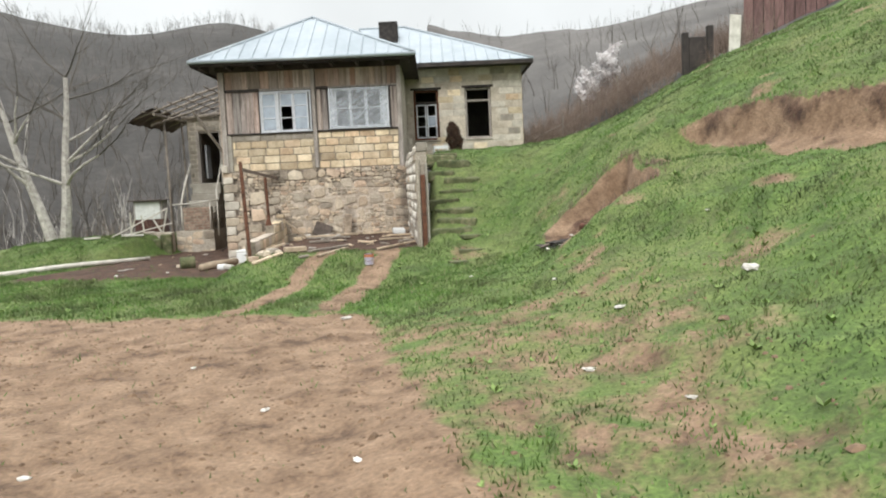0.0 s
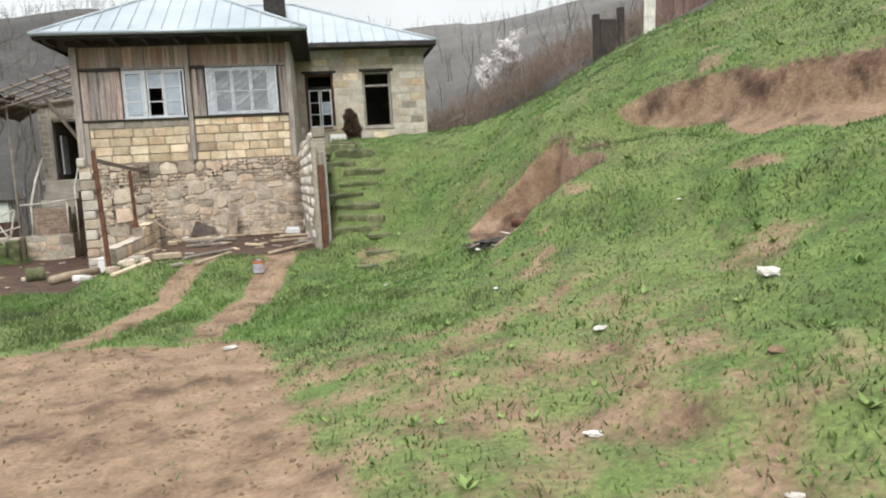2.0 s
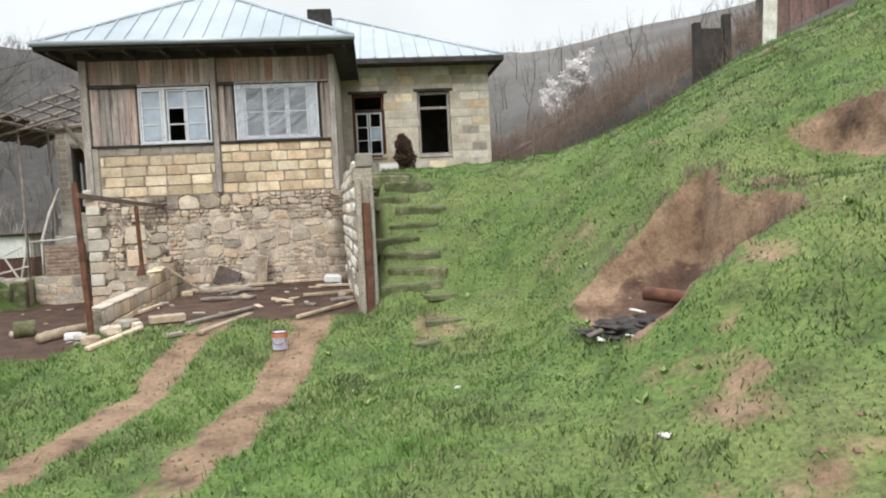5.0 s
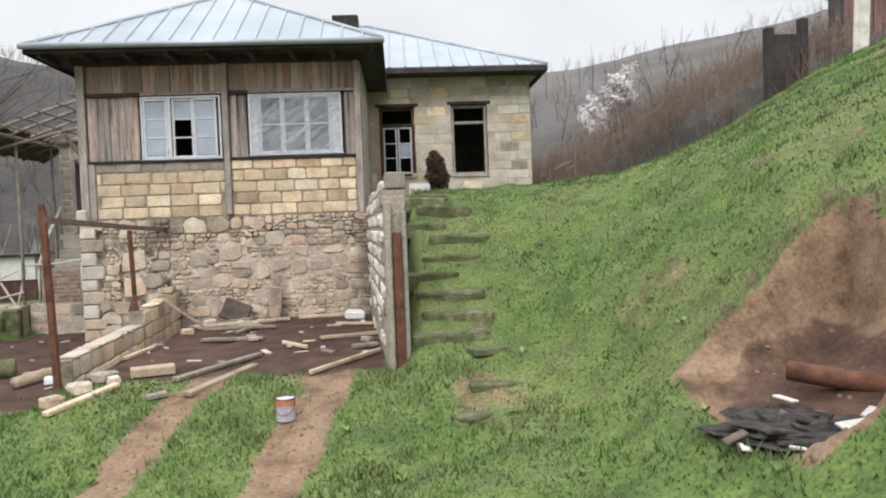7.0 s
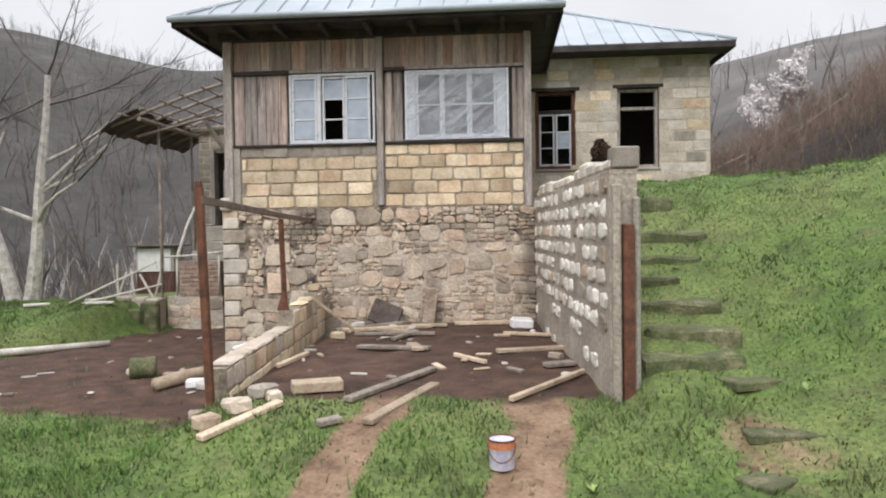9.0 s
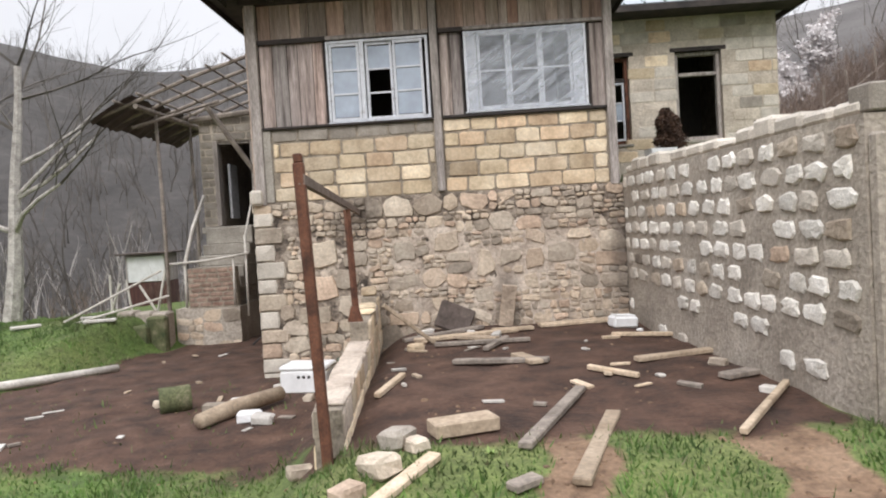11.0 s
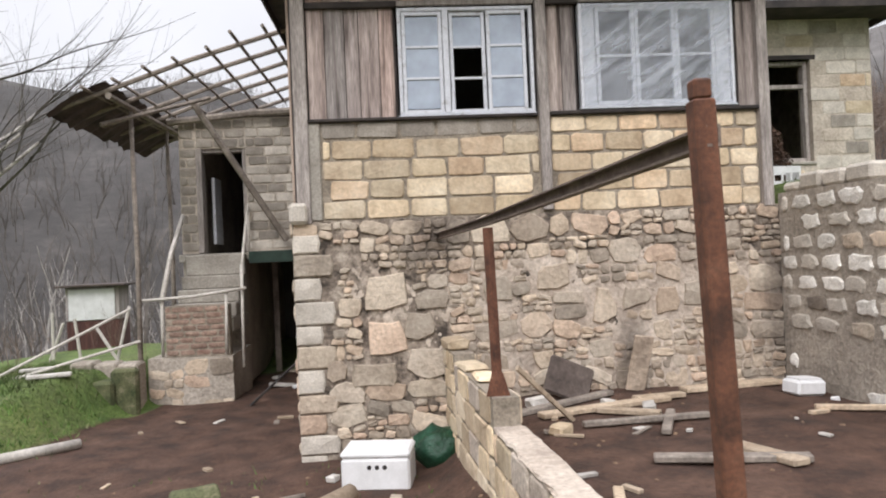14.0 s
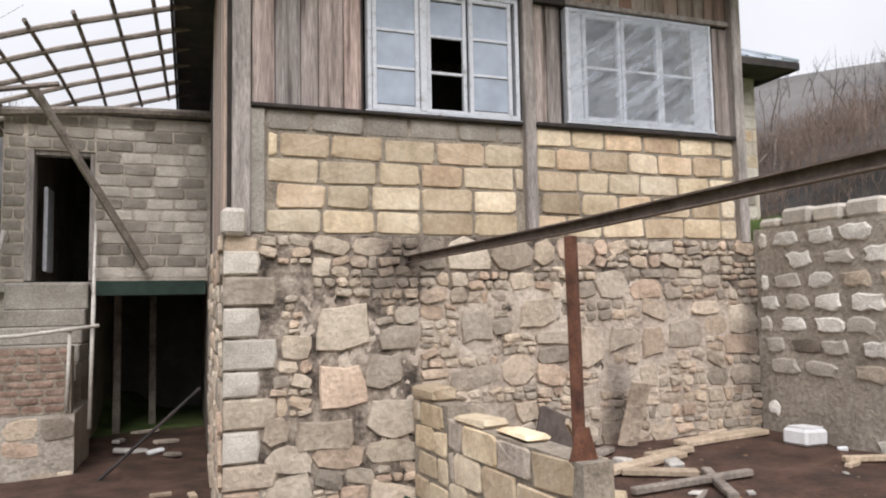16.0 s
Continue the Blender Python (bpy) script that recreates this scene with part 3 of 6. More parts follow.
def build_grass():
    rng = np.random.default_rng(5)
    n = 640000
    x = rng.uniform(-7, 14, n)
    y = rng.uniform(-19.5, 4.5, n)
    s, m, l = cover(x, y)
    bare = np.maximum(np.maximum(s, m), l)
    patch = 0.5 + 0.5 * wave(x, y, 0.5, 7)
    lush = sstep(6.6, 5.4, x) * sstep(-11, -9, y)
    keep = rng.uniform(0, 1, n) > np.clip(bare * 1.5 - 0.18 * patch, 0, 0.985)
    keep &= ~((x > -2.6) & (x < 5.5) & (y > -0.1)) & ~((x > 1.4) & (x < 5.6) & (y > -4.7)) & ~((x > 4.5) & (y > 3.2) & (x < 8.6))
    keep &= ~((x > 5.4) & (x < 6.35) & (y > -5.3) & (y < -0.6) & (rng.uniform(0, 1, n) < 0.62))
    x, y, patch, lush = x[keep], y[keep], patch[keep], lush[keep]
    n = len(x)
    z = gz(x, y) - 0.006
    clump = (0.5 + 0.5 * wave(x, y, 0.13, 9)) * (0.6 + 0.4 * wave(x, y, 0.35, 4))
    h = rng.uniform(0.022, 0.06, n) * (0.45 + 1.9 * np.clip(clump, 0, 1) ** 1.5) * (0.55 + 0.8 * patch) * np.where(rng.uniform(0, 1, n) < 0.03, 1.5, 1) * (1 + 0.45 * lush)
    a = rng.uniform(0, 2 * np.pi, n)
    w = rng.uniform(0.005, 0.011, n)
    lean = rng.uniform(0.1, 0.9, n) * h
    b = rng.uniform(0, 2 * np.pi, n)
    p = np.stack([x, y, z], -1)
    side = np.stack([np.cos(a) * w, np.sin(a) * w, 0 * w], -1)
    tip = np.stack([np.cos(b) * lean, np.sin(b) * lean, h], -1)
    tagged(new("grass", triangles_mesh("grass", np.stack([p - side, p + side, p + tip], 1), M_GRASS)), "short spring grass growing on the slope", "grass", kind="stuff")


build_grass()


def build_weeds():
    """Leafy rosettes in the grass and clods on the bare soil."""
    rng = np.random.default_rng(15)
    tris = []
    for _ in range(800):
        x, y = rng.uniform(-4, 12), rng.uniform(-18.5, -3)
        if 1.4 < x < 5.6 and y > -5.0:
            continue
        s, m, l = (float(v) for v in cover(x, y))
        if max(s, m) > 0.62 or (max(s, m) < 0.2 and rng.random() < 0.75):
            continue
        p = np.array([x, y, float(gz(x, y))])
        size = rng.uniform(0.025, 0.06)
        for k in range(rng.integers(5, 9)):
            a = rng.uniform(0, 6.283)
            d = np.array([math.cos(a), math.sin(a), rng.uniform(0.3, 1.3)]) * size
            w = np.array([-math.sin(a), math.cos(a), 0]) * size * 0.3
            tris += [(p, p + d * 0.55 + w, p + d), (p, p + d, p + d * 0.55 - w)]
    tagged(new("weeds", triangles_mesh("weeds", np.array(tris), M_WEED)), "low broad-leaved weeds in the grass", "weeds", kind="stuff")
    tris = []
    n = 0
    while n < 7000:
        x, y = rng.uniform(-3, 8.8), rng.uniform(-18.0, -0.3)
        s, m, l = (float(v) for v in cover(x, y))
        if max(s, m) < 0.3 or (m > 0.4 and rng.random() < 0.75) or (s < 0.6 and rng.random() < 0.7):
            continue
        n += 1
        r = rng.uniform(0.006, 0.024) * (2.0 if rng.random() < 0.05 else 1)
        z = float(gz(x, y))
        ring = [np.array([x + r * math.cos(t) * rng.uniform(0.7, 1.4), y + r * math.sin(t) * rng.uniform(0.7, 1.4), z - 0.004]) for t in np.arange(5) * 1.2566]
        top = np.array([x + rng.uniform(-0.3, 0.3) * r, y + rng.uniform(-0.3, 0.3) * r, z + r * rng.uniform(0.4, 0.8)])
        mid = [q * 0.6 + top * 0.4 + np.array([0, 0, r * 0.22]) for q in ring]
        for k in range(5):
            j = (k + 1) % 5
            tris += [(ring[k], ring[j], mid[j]), (ring[k], mid[j], mid[k]), (mid[k], mid[j], top)]
    tagged(new("clods", triangles_mesh("clods", np.array(tris), M_CLOD)), "crumbled clods on the bare earth", "soil", kind="stuff")


build_weeds()


# ---- the house ----
rng = random.Random(11)
house = thing("house", "two-storey rubble stone and limestone house with weathered plank veranda", "house", pose(0, 0, 0))
X0, X1 = 0.0, 4.75          # front block
ZF, ZS, ZE = 1.92, 2.90, 4.56   # upper floor, sill, wall head
BX1, BY0 = 8.33, 3.55       # rear block


def stone_polys(u0, u1, v0, v1, rng, lo=0.07, hi=0.27):
    """Random rubble: the face is split again and again into uneven, mostly flat-bedded pieces with worn corners."""
    work = []
    n = max(1, round((u1 - u0) / 0.75))
    cuts = [u0 + (u1 - u0) * (k + (rng.uniform(-0.25, 0.25) if 0 < k < n else 0)) / n for k in range(n + 1)]
    for a, b in zip(cuts, cuts[1:]):
        v = v0
        while v < v1 - 0.01:
            h = rng.uniform(0.22, 0.5)
            if v1 - v - h < 0.12:
                h = v1 - v
            work.append((a, b, v, v + h))
            v += h
    while work:
        a, b, c, d = work.pop()
        w, h = b - a, d - c
        if h > hi or (h > lo * 2.1 and rng.random() < 0.42 and w < h * 3.0 and w > 0.1):
            k = c + h * rng.uniform(0.3, 0.7)
            work += [(a, b, c, k), (a, b, k, d)]
            continue
        if w > min(0.46, h * rng.uniform(1.5, 3.0)) and w > 0.15:
            k = a + w * rng.uniform(0.33, 0.67)
            work += [(a, k, c, d), (k, b, c, d)]
            continue
        m = min(w, h)
        j = lambda s: rng.uniform(0.0, 0.22) * m * s + 0.002
        e = lambda: rng.uniform(-0.08, 0.05) * m
        cu, cv, tw = (a + b) / 2, (c + d) / 2, math.radians(rng.gauss(0, 11.0))
        ct, sn = math.cos(tw), math.sin(tw) * 0.8
        pts = [(a + j(1.2), c + j(0.7)), ((a + b) / 2 + e() * 3, c + 0.004 + e()), (b - j(1.2), c + j(0.7)), (b - 0.004 + e(), (c + d) / 2 + e() * 2), (b - j(1.2), d - j(0.9)), ((a + b) / 2 + e() * 3, d - 0.004 + e()), (a + j(1.2), d - j(0.9)), (a + 0.004 + e(), (c + d) / 2 + e() * 2)]
        yield [(cu + (p - cu) * ct - (q - cv) * sn, cv + (p - cu) * sn + (q - cv) * ct) for p, q in pts]


def rubble(parent, u0, u1, v0, v1, rng, m=None, proud=(0.008, 0.035), lo=0.09, hi=0.27, keep=1.0, skip=None, material=None):
    for poly in stone_polys(u0, u1, v0, v1, rng, lo, hi):
        cu, cv = sum(p[0] for p in poly) / len(poly), sum(p[1] for p in poly) / len(poly)
        if rng.random() > keep or (skip and skip(cu, cv)):
            continue
        v, f = slab_piece(poly, rng.uniform(*proud), 0.05, rng, 0.008, 0.006)
        ob = new("stone", mesh_from("stone", v, f, material or M_STONE))
        ob.parent = parent
        if m is not None:
            ob.matrix_local = m


# walls of the front block
front_low = part("stone_wall", boxed(X0, X1 + 0.05, 0.0, 0.45, -0.6, ZF), M_MORTAR, house, "rubble stone wall with lime mortar")
front_up = part("block_wall", boxed(X0 + 0.06, X1 - 0.02, 0.03, 0.25, ZF, ZS), M_JOINT, house, "yellow limestone block wall")
left_low = part("side_wall", boxed(X0, X0 + 0.45, 0.45, 9.0, -0.6, ZF), M_MORTAR, house)
left_up = part("side_wall", boxed(X0 + 0.06, X0 + 0.26, 0.25, 9.0, ZF, ZE), M_JOINT, house)
part("side_wall", boxed(X1 - 0.30, X1, 0.45, BY0, -0.6, ZE), M_RENDER, house)
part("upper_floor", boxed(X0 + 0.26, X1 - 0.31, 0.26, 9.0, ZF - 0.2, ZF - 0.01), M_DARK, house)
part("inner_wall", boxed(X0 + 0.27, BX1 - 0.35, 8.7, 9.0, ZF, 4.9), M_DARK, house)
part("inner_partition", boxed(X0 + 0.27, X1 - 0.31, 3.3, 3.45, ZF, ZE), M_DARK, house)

# the plank front with two window openings
WIN = ((1.06, 2.41, 2.90, 3.97), (2.84, 4.44, 2.92, 3.98))
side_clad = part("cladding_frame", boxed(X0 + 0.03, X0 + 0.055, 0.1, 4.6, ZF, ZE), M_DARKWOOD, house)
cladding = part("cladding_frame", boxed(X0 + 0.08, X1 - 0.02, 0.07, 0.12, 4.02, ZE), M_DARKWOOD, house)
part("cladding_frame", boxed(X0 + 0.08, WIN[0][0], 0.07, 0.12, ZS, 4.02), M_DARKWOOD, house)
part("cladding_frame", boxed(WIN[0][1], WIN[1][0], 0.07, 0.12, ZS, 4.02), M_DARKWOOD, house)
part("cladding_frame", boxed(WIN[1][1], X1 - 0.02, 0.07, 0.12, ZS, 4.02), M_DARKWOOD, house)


def planks(u0, u1, z0, z1, wide, mat_, y=0.07, sag=0.0):
    u = u0
    while u < u1 - 0.02:
        w = min(rng.uniform(*wide), u1 - u)
        if u1 - u - w < 0.05:
            w = u1 - u
        t = rng.uniform(0.016, 0.03)
        bm = boxed(u + 0.003, u + w - 0.003, y - t, y - 0.001, z0 + rng.uniform(-sag, sag), z1, bevel=0.003)
        part("plank", bm, mat_, cladding)
        u += w


u = 0.1
while u < 2.6:
    w = rng.uniform(0.1, 0.22)
    part("plank", boxed(0.005, 0.028, u + 0.004, u + w - 0.004, ZF + rng.uniform(-0.1, 0.02), ZE, 0.003), M_FRIEZE, side_clad)
    u += w
planks(0.2, 2.42, 4.03, ZE, (0.09, 0.26), M_FRIEZE, 0.07, 0.01)
planks(2.54, X1 - 0.1, 4.03, ZE, (0.09, 0.28), M_FRIEZE, 0.07, 0.01)
planks(0.2, WIN[0][0] - 0.02, ZS + 0.01, 3.97, (0.09, 0.2), M_PLANK)
planks(2.54, WIN[1][0] - 0.02, ZS + 0.01, 3.97, (0.12, 0.2), M_PLANK)
planks(WIN[1][1] + 0.03, X1 - 0.1, ZS + 0.01, 3.97, (0.09, 0.14), M_PLANK)
for a, b, z0, z1, pr in ((0.06, 0.19, 1.9, ZE, 0.03), (2.43, 2.53, 1.95, ZE, 0.035), (X1 - 0.11, X1 - 0.0, 1.9, ZE, 0.035)):
    part("corner_post", boxed(a, b, -pr, 0.06, z0, z1, bevel=0.008), M_POST, house)
part("rail", boxed(0.19, 1.08, -0.005, 0.04, 3.97, 4.03, bevel=0.006), M_DARKWOOD, house)
part("rail", boxed(1.08, 2.42, 0.0, 0.04, 3.98, 4.03, bevel=0.006), M_POST, house)
part("rail", boxed(2.54, 2.86, -0.005, 0.04, 3.97, 4.03, bevel=0.006), M_DARKWOOD, house)
part("rail", boxed(2.86, 4.64, 0.0, 0.04, 3.985, 4.03, bevel=0.006), M_POST, house)
part("sill_board", boxed(0.19, 2.42, -0.03, 0.06, ZS - 0.03, ZS, bevel=0.006), M_DARKWOOD, house)
part("sill_board", boxed(2.54, 4.64, -0.03, 0.06, ZS - 0.025, ZS + 0.01, bevel=0.006), M_DARKWOOD, house)
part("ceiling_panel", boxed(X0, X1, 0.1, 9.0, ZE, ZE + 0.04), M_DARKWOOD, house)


def casement(win, a, b, z0, z1, y, panes, open_panes=(), film=False, bars=3):
    """A painted sash with glazing bars and its panes."""
    t, d = 0.036, 0.04
    bm = bmesh.new()
    box(bm, a, a + t, y - d, y, z0, z1, 0.004)
    box(bm, b - t, b, y - d, y, z0, z1, 0.004)
    box(bm, a + t, b - t, y - d + 0.002, y - 0.002, z0, z0 + t, 0.004)
    box(bm, a + t, b - t, y - d + 0.002, y - 0.002, z1 - t, z1, 0.004)
    hh = (z1 - z0 - 2 * t) / bars
    for k in range(1, bars):
        box(bm, a + t, b - t, y - d + 0.006, y - 0.006, z0 + t + k * hh - 0.011, z0 + t + k * hh + 0.011)
    part("sash", bm, M_WHITEWOOD, win)
    for k in range(bars):
        if k in open_panes:
            continue
        p = part("pane", boxed(a + t, b - t, y - 0.022, y - 0.019, z0 + t + k * hh + 0.012, z0 + t + (k + 1) * hh - 0.012), M_GLASS, win)


def window_frame(win, a, b, z0, z1, y0, y1, t=0.05, mat_=None):
    bm = bmesh.new()
    box(bm, a, a + t, y0, y1, z0, z1, 0.005)
    box(bm, b - t, b, y0, y1, z0, z1, 0.005)
    box(bm, a + t, b - t, y0 + 0.003, y1 - 0.003, z0, z0 + t, 0.005)
    box(bm, a + t, b - t, y0 + 0.003, y1 - 0.003, z1 - t, z1, 0.005)
    part("frame", bm, mat_ or M_WHITEWOOD, win)


w1 = part("window", boxed(WIN[0][0], WIN[0][1], -0.01, 0.05, 2.893, 2.912, 0.004), M_WHITEWOOD, house, "white painted window, middle casement broken open")
window_frame(w1, WIN[0][0] + 0.02, WIN[0][1] - 0.01, 2.915, 3.96, 0.0, 0.09, 0.035)
casement(w1, 1.12, 1.51, 2.93, 3.92, 0.045, 3)
casement(w1, 1.585, 1.935, 2.93, 3.92, 0.075, 3, (0, 1))
casement(w1, 1.945, 2.33, 2.93, 3.92, 0.04, 3)
part("mullion", boxed(1.515, 1.575, -0.005, 0.06, 2.93, 3.94, 0.005), M_WHITEWOOD, w1)
w2 = part("window", boxed(WIN[1][0], WIN[1][1], -0.01, 0.05, 2.923, 2.938, 0.004), M_WHITEWOOD, house, "white painted window covered with crinkled plastic film")
window_frame(w2, WIN[1][0] + 0.02, WIN[1][1] - 0.02, 2.94, 3.965, 0.0, 0.09, 0.035)
casement(w2, 3.03, 3.42, 2.965, 3.93, 0.05, 3, (0, 1, 2), bars=2)
casement(w2, 3.425, 3.83, 2.965, 3.93, 0.045, 3, (0, 1, 2), bars=2)
casement(w2, 3.835, 4.23, 2.965, 3.93, 0.05, 3, (0, 1, 2), bars=2)
part("film_sheet", boxed(WIN[1][0] + 0.05, WIN[1][1] - 0.05, -0.006, -0.003, 2.95, 3.96), M_PLASTICFILM, w2, "crinkled clear plastic film")
part("jamb_board", boxed(2.89, 3.02, 0.02, 0.05, 2.97, 3.93, 0.004), M_WHITEWOOD, w2)
part("jamb_board", boxed(4.24, 4.38, 0.02, 0.05, 2.97, 3.93, 0.004), M_WHITEWOOD, w2)


# ---- roofs ----
def roof_plane(parent, corners, thick=0.03, rib=0.34):
    """A sheet-metal slope: eave corners first (left, right), then the upper edge (right, left; may coincide), with standing ribs."""
    c = [Vector(p) for p in corners]
    n = (c[1] - c[0]).cross(c[2] - c[0]).normalized()
    if n.z < 0:
        n = -n
    bm = bmesh.new()
    pts = [c[0], c[1], c[2]] + ([c[3]] if (c[3] - c[2]).length > 0.05 else [])
    lo = [bm.verts.new(p - n * thick) for p in pts]
    hi = [bm.verts.new(p) for p in pts]
    bm.faces.new(hi)
    bm.faces.new(lo[::-1])
    for k in range(len(pts)):
        j = (k + 1) % len(pts)
        bm.faces.new((lo[k], lo[j], hi[j], hi[k]))
    bmesh.ops.recalc_face_normals(bm, faces=bm.faces)
    slope = part("roof_slope", bm, M_ROOF, parent, "galvanised sheet roof slope")
    e = (c[1] - c[0]).normalized()
    up = n.cross(e)
    if up.z < 0:
        up = -up
    L = (c[1] - c[0]).length
    a2, a3 = (c[2] - c[0]).dot(e), (c[3] - c[0]).dot(e)
    hgt = (c[2] - c[0]).dot(up)
    s = rib / 2
    while s < L:
        top = hgt
        if s < a3 and a3 > 0.01:
            top = hgt * s / a3
        if s > a2 and L - a2 > 0.01:
            top = hgt * (L - s) / (L - a2)
        if top > 0.15:
            p = c[0] + e * s
            q = p + up * (top - 0.03)
            ring = []
            bm = bmesh.new()
            for w in (p, q):
                ring.append([bm.verts.new(w + e * o + n * h) for o, h in ((-0.022, 0.001), (-0.012, 0.024), (0.012, 0.024), (0.022, 0.001))])
            for k in range(3):
                bm.faces.new((ring[0][k], ring[0][k + 1], ring[1][k + 1], ring[1][k]))
            bm.faces.new(ring[0])
            bmesh.ops.recalc_face_normals(bm, faces=bm.faces)
            part("rib", bm, M_ROOF, slope)
        s += rib


EZ = 4.68
A, B = (-0.42, -0.68, EZ), (5.16, -0.68, EZ)
AP, AR = (2.35, 1.5, 6.12), (2.35, 6.0, 6.14)
roof_plane(house, (A, B, AP, AP))
roof_plane(house, ((-0.42, 9.2, EZ), A, AP, (2.35, 6.2, 6.13)))
roof_plane(house, (B, (5.16, 9.2, EZ), (2.35, 6.2, 6.13), AP))
RZ = 5.0
C, D = (4.4, 2.92, RZ), (8.62, 2.92, RZ)
roof_plane(house, ((4.4, 2.92, RZ), D, (4.75, 5.9, 6.68), (3.2, 5.9, 6.68)))
roof_plane(house, (D, (8.62, 9.3, RZ), (4.75, 5.95, 6.68), (4.75, 5.9, 6.68)))
roof_plane(house, ((8.62, 9.3, RZ), (-0.4, 9.3, RZ), (3.2, 5.95, 6.68), (4.75, 5.95, 6.68)))
for p, q in ((A, AP), (B, AP), (AP, (2.35, 6.2, 6.14)), (D, (4.75, 5.9, 6.69)), ((3.2, 5.92, 6.69), (4.75, 5.92, 6.69))):
    part("ridge_cap", tube(bmesh.new(), [p, q], 0.045, 6), M_ROOF, house, smooth=True)
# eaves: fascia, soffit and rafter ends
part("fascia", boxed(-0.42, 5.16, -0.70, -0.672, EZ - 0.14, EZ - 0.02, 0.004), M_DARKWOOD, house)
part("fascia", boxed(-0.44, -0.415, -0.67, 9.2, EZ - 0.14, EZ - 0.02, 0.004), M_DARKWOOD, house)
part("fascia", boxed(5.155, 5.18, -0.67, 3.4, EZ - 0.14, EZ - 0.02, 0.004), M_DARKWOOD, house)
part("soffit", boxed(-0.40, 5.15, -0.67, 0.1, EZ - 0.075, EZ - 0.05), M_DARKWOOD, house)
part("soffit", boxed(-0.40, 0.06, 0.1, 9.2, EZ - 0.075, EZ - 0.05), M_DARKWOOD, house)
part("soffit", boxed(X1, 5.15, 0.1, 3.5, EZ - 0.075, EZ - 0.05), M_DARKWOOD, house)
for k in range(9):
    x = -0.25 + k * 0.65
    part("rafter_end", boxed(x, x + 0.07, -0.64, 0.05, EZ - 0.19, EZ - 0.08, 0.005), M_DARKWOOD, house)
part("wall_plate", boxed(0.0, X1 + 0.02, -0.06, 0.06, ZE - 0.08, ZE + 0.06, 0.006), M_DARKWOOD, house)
part("gutter", tube(bmesh.new(), [(-0.45, -0.75, EZ - 0.04), (5.2, -0.75, EZ - 0.05)], 0.05, 8), M_ROOF, house, smooth=True)
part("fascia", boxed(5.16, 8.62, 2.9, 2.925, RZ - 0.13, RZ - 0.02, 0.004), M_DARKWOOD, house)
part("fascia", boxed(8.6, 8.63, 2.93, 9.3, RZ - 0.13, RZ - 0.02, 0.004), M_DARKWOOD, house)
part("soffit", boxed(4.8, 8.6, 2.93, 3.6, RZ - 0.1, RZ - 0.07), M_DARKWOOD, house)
part("chimney", boxed(3.95, 4.55, 4.6, 5.1, 5.9, 6.62, 0.02), M_BLACK, house, "sooty black chimney block")

# ---- rear block ----
OP = ((4.97, 5.76, 2.74, 4.27), (6.56, 7.37, 2.74, 4.29))
rear = part("rear_wall", boxed(X1, OP[0][0], BY0, BY0 + 0.35, 1.9, 4.9), M_SMEAR, house, "pale limestone block wall")
for a, b, z0, z1 in ((OP[0][1], OP[1][0], 1.9, 4.9), (OP[1][1], BX1, 1.9, 4.9), (OP[0][0], OP[0][1], 1.9, OP[0][2]), (OP[1][0], OP[1][1], 1.9, OP[1][2]), (OP[0][0], OP[0][1], OP[0][3], 4.9), (OP[1][0], OP[1][1], OP[1][3], 4.9)):
    part("rear_wall", boxed(a, b, BY0, BY0 + 0.35, z0, z1), M_SMEAR, house)
part("rear_wall", boxed(BX1 - 0.35, BX1, BY0 + 0.35, 9.0, 1.9, 4.9), M_JOINT, house)
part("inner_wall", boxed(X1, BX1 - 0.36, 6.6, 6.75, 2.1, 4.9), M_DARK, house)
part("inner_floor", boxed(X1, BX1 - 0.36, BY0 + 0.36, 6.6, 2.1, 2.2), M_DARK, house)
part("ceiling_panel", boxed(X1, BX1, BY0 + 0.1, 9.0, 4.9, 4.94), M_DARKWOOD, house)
for k, (a, b, z0, z1) in enumerate(OP):
    w = part("window", boxed(a - 0.02, b + 0.02, BY0 - 0.03, BY0 + 0.1, z0 - 0.05, z0 - 0.005, 0.006), M_CONCRETE, house, ("old brown window with broken panes" if k == 0 else "empty dark window opening with brown frame"))
    part("lintel", boxed(a - 0.08, b + 0.08, BY0 - 0.012, BY0 + 0.2, z1, z1 + 0.07, 0.006), M_DARKWOOD, w)
    window_frame(w, a + 0.01, b - 0.01, z0, z1 - 0.004, BY0 + 0.08, BY0 + 0.2, 0.06, M_RUST if k == 0 else M_POST)
    part("transom", boxed(a + 0.07, b - 0.07, BY0 + 0.09, BY0 + 0.19, z1 - 0.42, z1 - 0.36, 0.004), M_DARKWOOD if k == 0 else M_POST, w)
    if k == 0:
        casement(w, a + 0.08, (a + b) / 2 - 0.01, z0 + 0.07, z1 - 0.43, BY0 + 0.15, 3, (0, 1, 2))
        casement(w, (a + b) / 2 + 0.01, b - 0.08, z0 + 0.07, z1 - 0.43, BY0 + 0.15, 3, (0, 2))


def open_at(u, v):
    return any(a - 0.12 < u < b + 0.12 and z0 - 0.03 < v < z1 + 0.08 for a, b, z0, z1 in OP)


